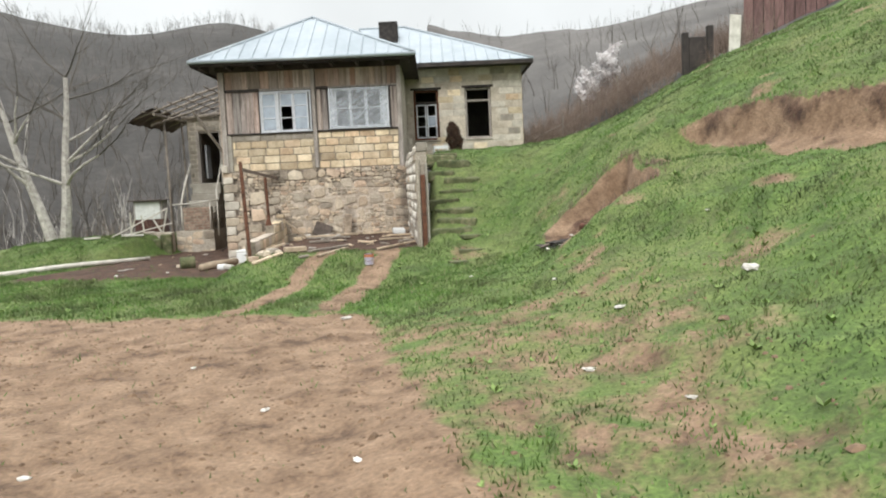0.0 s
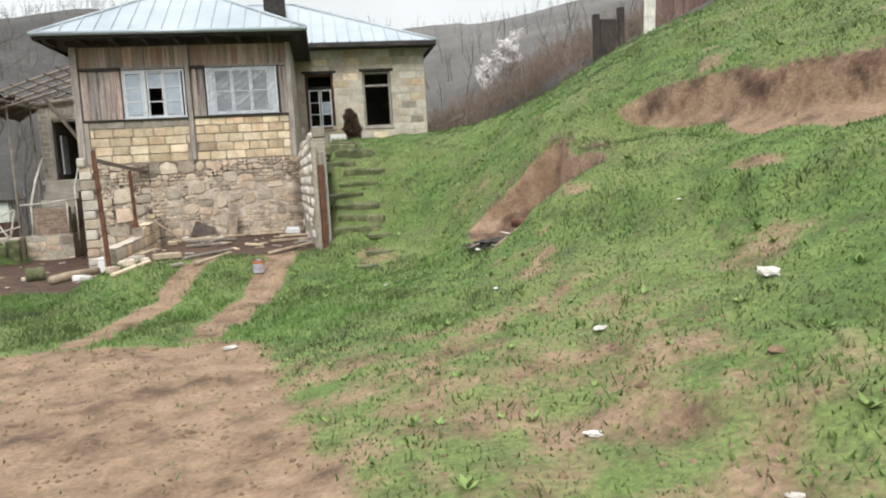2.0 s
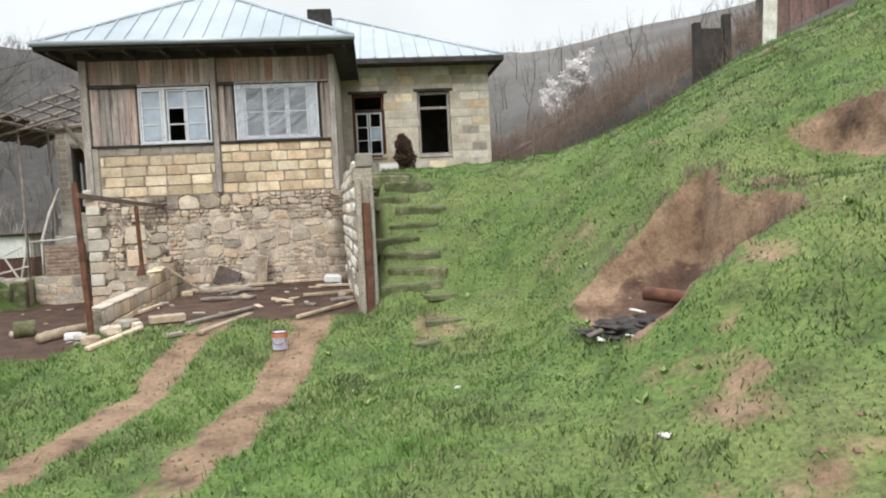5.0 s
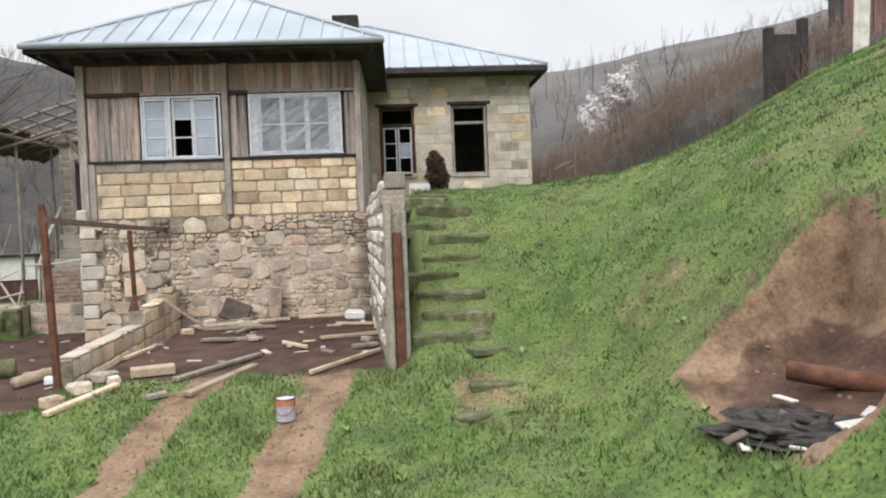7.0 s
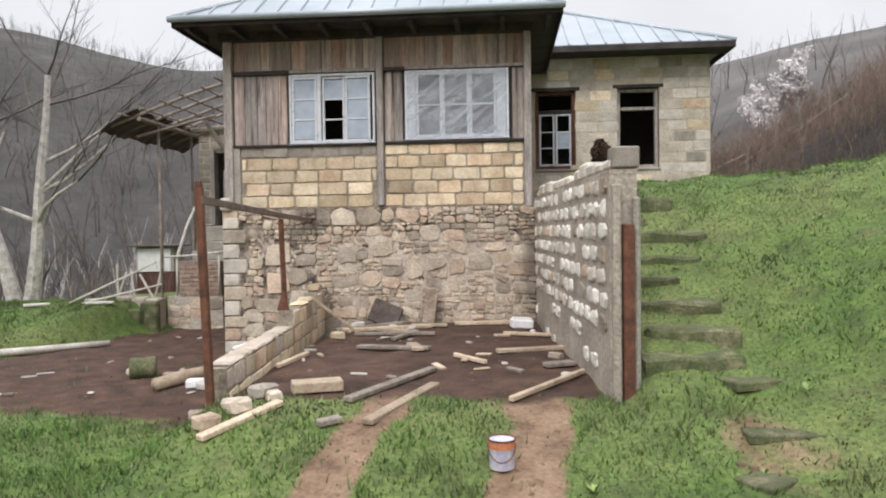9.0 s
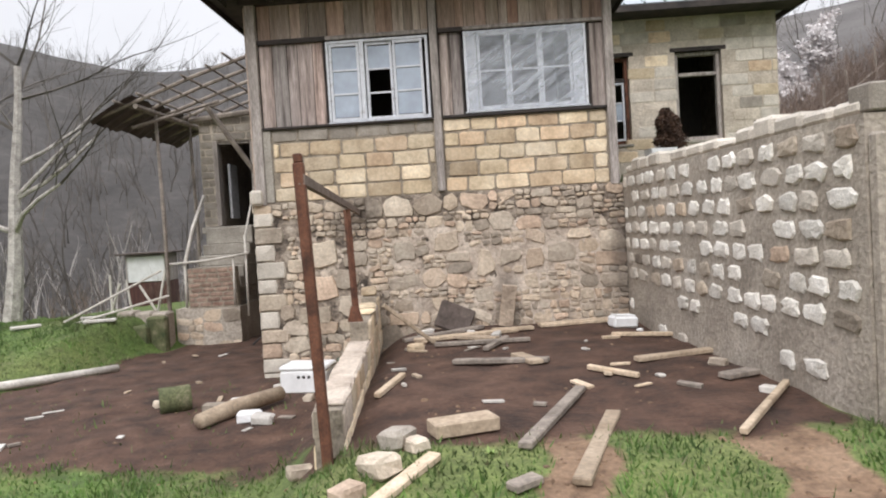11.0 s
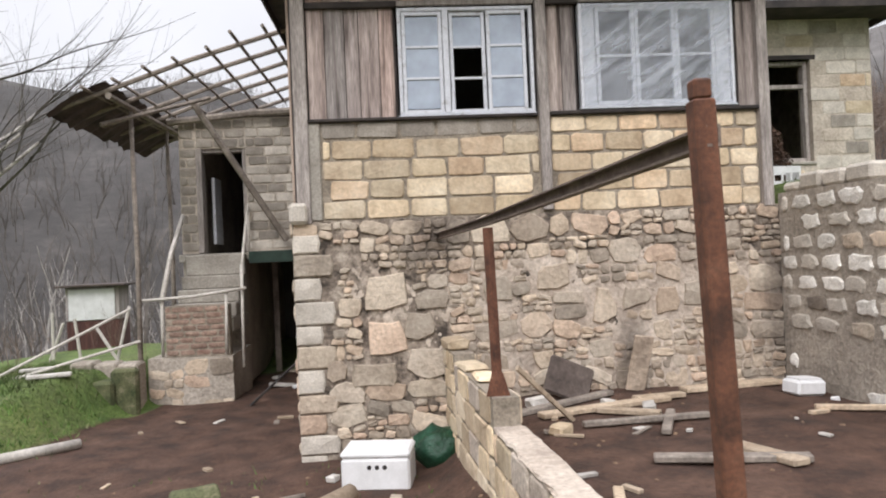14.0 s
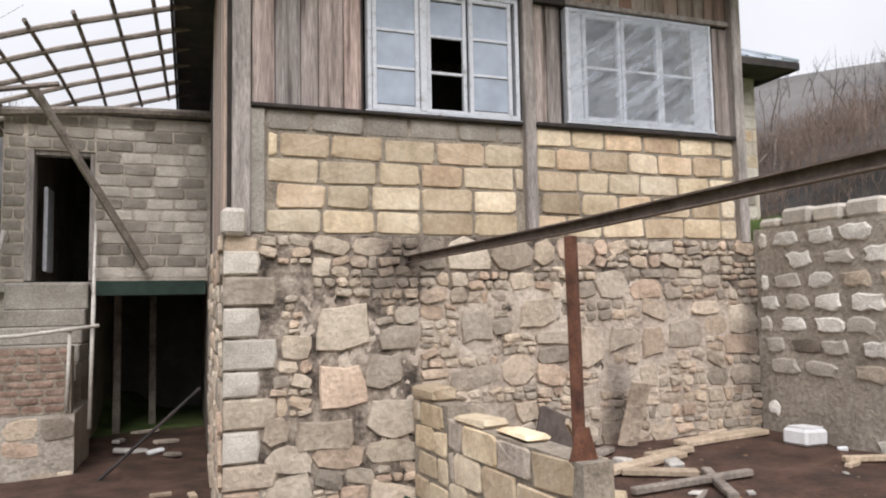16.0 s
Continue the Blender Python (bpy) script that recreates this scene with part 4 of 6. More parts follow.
block_wall(rear, "block", random.Random(3), X1 + 0.02, BX1, 2.0, 4.88, 0.2, 0.42, M_BLOCK, pose(0, BY0, 0), skip=open_at, mats=((M_BLOCK, 2.5), (M_WHITEBLOCK, 5), (M_SMEAR, 4), (M_GREYBLOCK, 0.4)), proud=0.006)
block_wall(rear, "block", random.Random(4), BY0, BY0 + 3.0, 2.0, 4.88, 0.2, 0.42, M_BLOCK, pose(BX1, 0, 0, 0, 0, 90), mats=((M_BLOCK, 5), (M_GREYBLOCK, 2)))

# ---- wing with the outside stair ----
WY = 4.7
wing = part("wing_wall", boxed(-2.42, -2.16, WY, WY + 0.3, 1.75, 3.9), M_SMEAR, house, "unplastered pale block wall")
part("wing_wall", boxed(-1.38, 0.06, WY, WY + 0.3, 1.75, 3.9), M_SMEAR, house)
part("wing_wall", boxed(-2.16, -1.38, WY, WY + 0.3, 3.42, 3.9), M_SMEAR, house)
part("wing_wall", boxed(-2.42, -2.17, WY + 0.3, 8.9, 1.75, 3.9), M_RENDER, house)
part("wing_slab", boxed(-2.45, -0.01, WY - 0.12, 9.0, 1.62, 1.74, 0.01), M_CONCRETE, house)
part("wing_ceiling", boxed(-2.42, 0.05, WY, 9.0, 3.9, 3.95), M_DARKWOOD, house)
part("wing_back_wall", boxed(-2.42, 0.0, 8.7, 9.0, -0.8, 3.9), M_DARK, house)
part("cellar_wall", boxed(-2.42, -1.5, WY, 8.7, -0.8, 1.62), M_RENDER, house)
part("door_frame", box(box(boxed(-2.16, -2.07, WY - 0.03, WY + 0.2, 1.76, 3.42, 0.005), -1.44, -1.38, WY + 0.03, WY + 0.2, 1.76, 3.42, 0.005), -2.07, -1.44, WY + 0.035, WY + 0.2, 3.36, 3.42, 0.005), M_POST, house)
part("door", boxed(-2.02, -1.97, WY + 0.35, WY + 0.8, 1.9, 3.0, 0.006), M_WHITEWOOD, house, "white painted door standing open")
block_wall(wing, "block", random.Random(8), -1.38, 0.0, 1.78, 3.88, 0.155, 0.34, M_WHITEBLOCK, pose(0, WY, 0), mats=((M_WHITEBLOCK, 2.5), (M_GREYBLOCK, 2)))
block_wall(wing, "block", random.Random(10), -2.16, -1.38, 3.43, 3.88, 0.155, 0.34, M_GREYBLOCK, pose(0, WY, 0))
part("wall_plate", tube(bmesh.new(), [(-2.55, WY - 0.1, 3.84), (-1.2, WY - 0.11, 3.95), (0.12, WY - 0.1, 3.98)], 0.06, 7), M_POLE, house, "rough grey timber plate")
part("edge_beam", boxed(-1.36, -0.02, WY - 0.17, WY - 0.125, 1.56, 1.75, 0.008), M_GREENBEAM, house, "dark green painted edge beam")
block_wall(wing, "block", random.Random(9), -2.42, -2.16, 1.78, 3.88, 0.155, 0.36, M_GREYBLOCK, pose(0, WY, 0))

# ---- side stair and porch ----
stair = thing("outside_stair", "outside stair of brick and stone with a crooked pole railing", "stair", pose(-1.9, 3.3, -0.6))


def at_stair(bm):
    bmesh.ops.translate(bm, verts=bm.verts, vec=(1.9, -3.3, 0.6))
    return bm


srng = random.Random(21)
base = part("stair_base", at_stair(boxed(-2.55, -1.38, 3.32, WY - 0.13, -0.75, 0.28)), M_RENDER, stair, "mortared stone base")
rubble(base, -2.55, -1.38, -0.7, 0.27, srng, pose(1.9, 0.02, 0.6), (0.0, 0.02), 0.12, 0.3, 0.6)
panel = part("brick_panel", at_stair(boxed(-2.3, -1.42, 3.34, 3.5, 0.285, 1.0)), M_JOINT, stair, "old red-brown brick panel")
M_BRICK = surf("old_brick", [(0.3, (0.17, 0.10, 0.075)), (0.7, (0.36, 0.26, 0.2))], 8, 0.95, 50, 0.25, 0.6, 0.01, vary=0.22)
block_wall(panel, "brick", srng, -2.3, -1.42, 0.3, 0.99, 0.085, 0.22, M_BRICK, pose(1.9, 0.04, 0.6), 0.01, 0.006)
for k in range(5):
    part("step", at_stair(boxed(-2.3, -1.4, 3.5 + k * 0.22, WY - 0.13, 0.6 + k * 0.2, 0.6 + (k + 1) * 0.2 + (0.12 if k == 4 else 0), 0.015)), M_CONCRETE, stair)
for pts, r in ((((-2.62, 3.28, 1.1), (-1.9, 3.27, 1.13), (-1.15, 3.28, 1.22)), 0.022), (((-2.34, 3.33, 0.3), (-2.33, 3.33, 1.12)), 0.024), (((-1.46, 3.32, 0.3), (-1.44, 3.32, 1.2)), 0.02),
               (((-1.24, 3.36, 0.1), (-1.22, 3.36, 1.55)), 0.022), (((-2.34, 3.33, 1.05), (-2.36, 3.9, 1.75), (-2.34, 4.5, 2.35)), 0.035), (((-1.22, 3.36, 1.5), (-1.3, 4.1, 2.1), (-1.35, 4.6, 2.5)), 0.02), (((-1.35, 4.55, 1.7), (-1.35, 4.58, 2.5)), 0.02)):
    part("pole", tube(bmesh.new(), [(a + 1.9, b - 3.3, c + 0.6) for a, b, c in pts], r, 7), M_WHITEPOLE, stair, smooth=True)
for k in range(6):
    x = -2.75 - k * 0.3
    z = float(gz(x, 2.9))
    st = thing("rough_step_stone", "rough stone set in the grassy bank", "stone", pose(-2.72 - 0.26 * k, 2.95 - 0.16 * k, -0.72, 0, 0, srng.uniform(-15, 15)), "stones along the bank")
    part("stone_body", boxed(-0.17, 0.17, -0.16, 0.16, -0.1, 0.95 - 0.13 * k, 0.04), M_STEP, st)

porch = thing("porch_roof", "skeleton lean-to roof of bare battens on thin poles", "roof", pose(-2.6, 3.3, -0.6))


def pr(p):
    return (p[0] + 2.6, p[1] - 3.3, p[2] + 0.6)


def slope_z(x):
    return 3.72 + (x + 3.0) * 0.325


for (x, y), zb in (((-2.63, 3.25), 0.1), ((-2.62, 4.75), 0.1), ((-2.6, 5.75), 0.1)):
    part("post", tube(bmesh.new(), [pr((x, y, zb - 0.75)), pr((x + 0.02, y, 1.6)), pr((x, y, slope_z(x) - 0.03))], [0.038, 0.034, 0.03], 8), M_POLE, porch, "thin dark timber post", True)
for k, y in enumerate((2.55, 3.2, 3.85, 4.5, 5.2, 5.9)):
    part("rafter", tube(bmesh.new(), [pr((-3.25, y, slope_z(-3.25) + 0.02)), pr((-1.6, y + srng.uniform(-0.05, 0.05), slope_z(-1.6) + 0.05)), pr((-0.02, y, slope_z(-0.02) + 0.01))], 0.032, 6), M_POLE, porch)
for k in range(8):
    x = -2.85 + k * 0.38
    part("batten", tube(bmesh.new(), [pr((x + srng.uniform(-0.06, 0.06), 2.2 + srng.uniform(-0.1, 0.15), slope_z(x) + 0.07)), pr((x, 4.2, slope_z(x) + 0.06)), pr((x + srng.uniform(-0.06, 0.06), 6.1, slope_z(x) + 0.06))], 0.024, 5), M_POLE, porch)
part("eave_beam", tube(bmesh.new(), [pr((-2.63, 2.5, slope_z(-2.63) - 0.05)), pr((-2.6, 6.1, slope_z(-2.63) - 0.06))], 0.045, 7), M_POLE, porch)
part("brace", tube(bmesh.new(), [pr((-1.95, 3.9, 3.98)), pr((-0.75, 4.55, 1.9))], 0.05, 6), M_POLE, porch, "leaning dark prop")
part("brace", tube(bmesh.new(), [pr((-2.9, 2.9, 3.5)), pr((-1.7, 3.9, 4.05))], 0.035, 6), M_POLE, porch)


def corrugated(x0, x1, y0, y1, zf, droop, rng, n=26):
    bm = bmesh.new()
    rows = []
    for j in range(5):
        t = j / 4
        x = x0 + (x1 - x0) * t
        row = []
        for i in range(n + 1):
            y = y0 + (y1 - y0) * i / n
            rag = rng.uniform(-0.07, 0.04) if j == 0 else 0
            row.append(bm.verts.new(pr((x + rag, y, zf(x) + 0.1 + 0.018 * math.cos(i * math.pi) - droop * (1 - t) ** 2 + 0.02 * math.sin(i * 0.9)))))
        rows.append(row)
    for a, b in zip(rows, rows[1:]):
        for i in range(n):
            bm.faces.new((a[i], a[i + 1], b[i + 1], b[i]))
    bmesh.ops.solidify(bm, geom=bm.faces[:], thickness=0.004)
    return bm


part("roof_sheet", corrugated(-3.38, -2.62, 2.4, 6.1, slope_z, 0.16, srng), M_OLDSHEET, porch, "ragged dark corrugated sheet at the eave")

# ---- low block wall with its steel frame ----
lrng = random.Random(31)
low = thing("low_block_wall", "low broken wall of yellow limestone blocks", "wall", pose(1.49, -0.05, 0.0))
ang = math.degrees(math.atan2(0.36, 4.6))
# it runs from the house front towards the yard, leaning to the right, and steps down
wm = pose(0, 0, 0, 0, 0, ang)


body = None
for a, b, top in ((0.0, 0.62, 0.68), (0.63, 2.2, 0.60), (2.21, 4.8, 0.40)):
    bm = boxed(-0.09, 0.09, -b, -a, -0.6, top)
    bmesh.ops.transform(bm, matrix=wm, verts=bm.verts)
    body = part("wall_core", bm, M_JOINT, low)
    for rz, off in ((-90, -0.09), (90, 0.09)):
        u0, u1 = (a, b) if rz == -90 else (-b, -a)
        block_wall(body, "block", lrng, u0 + 0.01, u1 - 0.01, -0.42 if rz == -90 else 0.0, top, 0.2, 0.4, M_BLOCK, wm @ pose(off, 0, 0, 0, 0, rz), 0.016, 0.022, mats=((M_BLOCK, 8), (M_BED, 1)))
# levelling mortar along the lower stretch, and a few odd cap blocks on the taller one
bm = boxed(-0.1, 0.1, -4.7, -2.22, 0.401, 0.425, 0.012)
bmesh.ops.subdivide_edges(bm, edges=[e for e in bm.edges if e.calc_length() > 1], cuts=24)
for v in bm.verts:
    v.co += Vector((lrng.uniform(-0.012, 0.012), 0, lrng.uniform(-0.006, 0.01)))
bmesh.ops.transform(bm, matrix=wm, verts=bm.verts)
part("mortar_cap", bm, M_BED, low, "beige levelling mortar")
for d, h, w, z in ((0.22, 0.1, 0.19, 0.682), (0.95, 0.05, 0.2, 0.602), (1.45, 0.04, 0.17, 0.602)):
    bm = boxed(-w / 2, w / 2, -0.19, 0.19, 0, h, 0.02)
    for v in bm.verts:
        v.co += Vector((lrng.uniform(-1, 1), lrng.uniform(-1, 1), lrng.uniform(-1, 0.5))) * 0.012
    bmesh.ops.transform(bm, matrix=wm @ pose(lrng.uniform(-0.02, 0.02), -d, z, 0, 0, lrng.uniform(-4, 4)), verts=bm.verts)
    part("cap_block", bm, M_BLOCK, low)

frame_ = thing("steel_frame", "rusty steel posts carrying a channel beam to the house", "frame", pose(2.0, -5.17, 0.1))


def fr(p):
    return (p[0] - 2.0, p[1] + 5.17, p[2] - 0.1)


def bar(name, p, q, w, d, parent, mat_, roll=0.0, label="", open_=False):
    """A rolled section from p to q; an open channel when open_."""
    p, q = Vector(p), Vector(q)
    L = (q - p).length
    bm = bmesh.new()
    if open_:
        t = 0.008
        prof = [(-w / 2, -d / 2), (w / 2, -d / 2), (w / 2, -d / 2 + t), (-w / 2 + t, -d / 2 + t), (-w / 2 + t, d / 2 - t), (w / 2, d / 2 - t), (w / 2, d / 2), (-w / 2, d / 2)]
        lo = [bm.verts.new((a, b, 0)) for a, b in prof]
        hi = [bm.verts.new((a, b, L)) for a, b in prof]
        for k in range(8):
            bm.faces.new((lo[k], lo[(k + 1) % 8], hi[(k + 1) % 8], hi[k]))
        bm.faces.new(lo[::-1])
        bm.faces.new(hi)
        bmesh.ops.recalc_face_normals(bm, faces=bm.faces)
    else:
        box(bm, -w / 2, w / 2, -d / 2, d / 2, 0, L, 0.006)
    bmesh.ops.transform(bm, matrix=Matrix.Translation(p) @ (q - p).to_track_quat("Z", "Y").to_matrix().to_4x4() @ pose(0, 0, 0, 0, 0, roll), verts=bm.verts)
    return part(name, bm, mat_, parent, label)


bar("post", fr((1.895, -5.0, -0.2)), fr((1.825, -5.0, 1.93)), 0.062, 0.062, frame_, M_RUST)
bar("post", fr((1.625, -2.13, 0.6)), fr((1.6, -2.15, 1.72)), 0.055, 0.055, frame_, M_RUST)
bar("beam", fr((1.38, 0.02, 1.735)), fr((1.60, -2.15, 1.765)), 0.04, 0.06, frame_, M_BEAM, 180, "rusty channel beam", True)
bar("beam", fr((1.60, -2.15, 1.765)), fr((1.845, -5.03, 1.83)), 0.04, 0.06, frame_, M_BEAM, 180, "", True)
gus = bmesh.new()
gp = [(-0.08, 0.0), (0.08, 0.0), (0.035, 0.16), (-0.035, 0.16)]
lo_ = [gus.verts.new(fr((1.62 + a, -2.18, 0.601 + c))) for a, c in gp]
hi_ = [gus.verts.new(fr((1.62 + a, -2.17, 0.601 + c))) for a, c in gp]
gus.faces.new(lo_)
gus.faces.new(hi_[::-1])
for k in range(4):
    gus.faces.new((lo_[k], hi_[k], hi_[(k + 1) % 4], lo_[(k + 1) % 4]))
bmesh.ops.recalc_face_normals(gus, faces=gus.faces)
part("gusset", gus, M_RUST, frame_, "rusty welded plate")
bar("cap_pin", fr((1.825, -5.0, 1.931)), fr((1.823, -5.0, 1.985)), 0.05, 0.05, frame_, M_RUST)

# ---- tall garden wall beside the steps ----
prng = random.Random(41)
tall = thing("garden_wall", "tall block wall smeared with grey mortar, rusty post at its end", "wall", pose(5.1, -4.9, 0.2))


def tw(bm):
    bmesh.ops.translate(bm, verts=bm.verts, vec=(-5.1, 4.9, -0.2))
    return bm


pm = pose(0.04, 0, 0, 0, 0, 4.3)
core = part("wall_core", boxed(0.02, 0.24, 0.0, 4.9, -0.5, 1.82), M_RENDER, tall, "grey smeared mortar")
core.matrix_local = pm
block_wall(core, "block", prng, -4.85, -0.05, -0.1, 1.8, 0.2, 0.34, M_PATCH, pose(0.02, 0, 0, 0, 0, -90), 0.02, 0.02, ragged=0.13, skip=lambda u, v: prng.random() < (0.72 if v < 0.45 else 0.06), mats=((M_PATCH, 3), (M_WHITEBLOCK, 1.5), (M_STONE, 0.6)))
block_wall(core, "block", prng, 0.0, 4.9, -0.1, 1.8, 0.2, 0.36, M_WHITEBLOCK, pose(0.24, 0, 0, 0, 0, 90), 0.012, 0.02, ragged=0.2)
u = 0.06
while u < 4.8:
    w = prng.uniform(0.3, 0.46)
    h = prng.uniform(0.06, 0.17) if u > 0.6 else 0.1
    if prng.random() < 0.82:
        part("cap_block", boxed(0.04, 0.27, u, min(u + w - 0.03, 4.86), 1.82, 1.82 + h, 0.03), M_WHITEBLOCK, core)
    u += w
part("end_block", boxed(0.05, 0.26, -0.02, 0.2, 1.83, 2.0, 0.012), M_GREYBLOCK, core, "grey concrete block")
part("end_pier", boxed(0.195, 0.25, -0.08, -0.003, -0.4, 1.6, 0.02), M_CONCRETE, core)
part("steel_post", boxed(0.105, 0.19, -0.12, -0.01, -0.4, 1.38, 0.006), M_RUST, core, "rusty steel post")
part("end_pier", boxed(0.03, 0.095, -0.1, -0.003, -0.4, 1.7, 0.015), M_RENDER, core)

# ---- steps up to the terrace ----
steps = thing("garden_steps", "worn mossy stone steps up the grassy slope", "steps", pose(5.9, -5.2, 0.3))
grng = random.Random(51)
for k in range(9):
    y = -4.95 + k * 0.46
    z = float(gz(5.9, y + 0.2)) + 0.03
    bm = boxed(-0.42 + grng.uniform(-0.06, 0.04), 0.3 + grng.uniform(-0.12, 0.14), y + 5.2, y + 5.2 + 0.5, z - 0.3 - 0.25, z - 0.3, 0.025)
    bmesh.ops.subdivide_edges(bm, edges=[e for e in bm.edges if e.calc_length() > 0.2], cuts=4, use_grid_fill=True)
    for v in bm.verts:
        v.co += Vector((0.5 * grng.uniform(-1, 1), 1.2 * noise.noise(v.co * 5 + Vector((k, 0, 0))), noise.noise(v.co * 6 + Vector((0, k, 0))) + 0.3 * grng.uniform(-1, 1))) * 0.03
    bmesh.ops.transform(bm, matrix=pose(0, 0, 0, grng.uniform(-1, 1), grng.uniform(-2, 2), grng.uniform(-5, 5)), verts=bm.verts)
    part("step", bm, M_STEP, steps)
for k, (x, y) in enumerate(((6.15, -5.75), (6.2, -5.1), (5.95, -6.2))):
    s_ = thing("flat_stone", "flat pale stone lying at the foot of the steps", "stone", pose(x, y, float(gz(x, y)), 0, 0, 20 * k), "flat stones by the steps")
    part("stone_body", boxed(-0.24, 0.24, -0.13, 0.13, -0.06, 0.012, 0.01), M_STEP, s_)
fl = thing("flagstone", "thin stone slab at the top of the steps", "stone", pose(5.6, -0.9, float(gz(5.6, -0.9)) + 0.02))
part("stone_body", boxed(-0.4, 0.5, -0.25, 0.25, -0.05, 0.05, 0.02), M_STEP, fl)


# ---- loose things ----
def box_thing(name, label, cat, x, y, dz, sx, sy, sz, rz, mat_, rx=0, ry=0, group="", bevel=0.012, pname="body"):
    z = float(gz(x, y)) + dz
    e = thing(name, label, cat, pose(x, y, z, rx, ry, rz), group)
    part(pname, boxed(-sx / 2, sx / 2, -sy / 2, sy / 2, 0, sz, bevel), mat_, e)
    return e


PLANKS = ((3.06, -5.11, 3.6, -3.64, 0.09), (3.31, -5.59, 3.7, -4.44, 0.1), (2.15, -5.83, 2.55, -5.2, 0.09), (2.58, -2.37, 3.47, -2.65, 0.1), (4.23, -2.81, 4.99, -2.52, 0.1), (3.77, -2.99, 4.12, -3.36, 0.05),
          (4.71, -3.63, 5.0, -3.5, 0.13), (2.5, -4.76, 2.9, -4.6, 0.2), (4.36, -4.96, 5.05, -3.95, 0.05), (2.95, -5.6, 3.1, -5.5, 0.1), (3.2, -2.2, 3.35, -2.75, 0.13), (2.1, -1.1, 3.3, -0.75, 0.12), (1.95, -0.85, 2.9, -0.4, 0.1), (2.6, -1.0, 3.05, -1.25, 0.1),
          (3.0, -0.75, 3.5, -0.6, 0.09), (2.35, -1.5, 3.4, -1.35, 0.06), (3.6, -0.35, 4.6, -0.2, 0.16), (4.3, -1.3, 5.0, -1.55, 0.05), (2.9, -1.75, 3.15, -1.2, 0.07), (2.0, -3.6, 2.15, -3.0, 0.06))
for k, (xa, ya, xb, yb, w) in enumerate(PLANKS):
    L = math.hypot(xb - xa, yb - ya)
    cx, cy = (xa + xb) / 2, (ya + yb) / 2
    za, zb = float(gz(xa, ya)), float(gz(xb, yb))
    t = 0.045 if k != 7 else 0.09
    e = thing("scrap_plank", "weathered scrap plank lying on the bare earth", "plank", pose(cx, cy, (za + zb) / 2 + 0.012, 0, -math.degrees(math.atan2(zb - za, L)), math.degrees(math.atan2(yb - ya, xb - xa))), "scrap planks on the earth")
    part("board", boxed(-L / 2, L / 2, -w / 2, w / 2, 0, t, 0.008), M_BOARD if k % 3 else M_POLE, e)

bk = thing("paint_bucket", "open printed tin bucket with rusty inside standing on the path", "bucket", pose(4.29, -6.12, float(gz(4.29, -6.12)) + 0.002))


def lathe(profile, sides=20):
    bm = bmesh.new()
    rings = [[bm.verts.new((r * math.cos(2 * math.pi * k / sides), r * math.sin(2 * math.pi * k / sides), z)) for k in range(sides)] for r, z in profile]
    for a, b in zip(rings, rings[1:]):
        for k in range(sides):
            bm.faces.new((a[k], a[(k + 1) % sides], b[(k + 1) % sides], b[k]))
    bm.faces.new(rings[0][::-1])
    bm.faces.new(rings[-1])
    return bm


part("shell", lathe([(0.077, 0.0), (0.081, 0.008), (0.085, 0.185), (0.09, 0.19), (0.084, 0.19), (0.078, 0.015)]), M_TINLABEL, bk, smooth=True)
part("printed_band", lathe([(0.0862, 0.135), (0.0875, 0.182), (0.0845, 0.182), (0.0835, 0.135)]), M_TINRED, bk, "red printed band")
part("residue", lathe([(0.0785, 0.13), (0.079, 0.132), (0.04, 0.134)], 16), M_TINRED, bk, "dried rust-red paint")
part("rim", tube(bmesh.new(), [(0.088 * math.cos(a * 0.3142), 0.088 * math.sin(a * 0.3142), 0.19) for a in range(21)], 0.006, 6), M_RUST, bk)
part("handle", tube(bmesh.new(), [(0.09 * math.cos(a), 0.09 * math.sin(a) - 0.004, 0.16 - 0.1 * abs(math.sin(a))) for a in [math.pi + k * math.pi / 10 for k in range(11)]], 0.003, 5), M_RUST, bk)

sb = thing("foam_box", "white foam fish box with three dark holes on the mud", "box", pose(0.76, -0.72, float(gz(0.76, -0.72)), 0, 0, -8))
part("body", boxed(-0.29, 0.29, -0.2, 0.2, 0, 0.27, 0.02), M_STYRO, sb)
part("lid", boxed(-0.295, 0.295, -0.205, 0.205, 0.272, 0.33, 0.02), M_STYRO, sb)
# black discs on the face stand in for the shade inside the holes
for k in range(3):
    part("hole_disc", tube(bmesh.new(), [(-0.05 + k * 0.065, -0.203, 0.2), (-0.05 + k * 0.065, -0.19, 0.2)], 0.02, 10), M_BLACK, sb)
gb = thing("green_sack", "crumpled dark green plastic sack beside the foam box", "sack", pose(1.28, -0.42, float(gz(1.28, -0.42)) - 0.02))


def lump(r, sx, sy, sz, seed, rough=0.18, sub=3):
    bm = bmesh.new()
    bmesh.ops.create_icosphere(bm, subdivisions=sub, radius=r)
    for v in bm.verts:
        k = 1 + rough * noise.noise(v.co * (2.2 / r) + Vector((seed, 0, 0))) + rough * 0.5 * noise.noise(v.co * (5.5 / r) + Vector((0, seed, 0)))
        v.co = Vector((v.co.x * sx, v.co.y * sy, (v.co.z + r * 0.75) * sz)) * k
    return bm


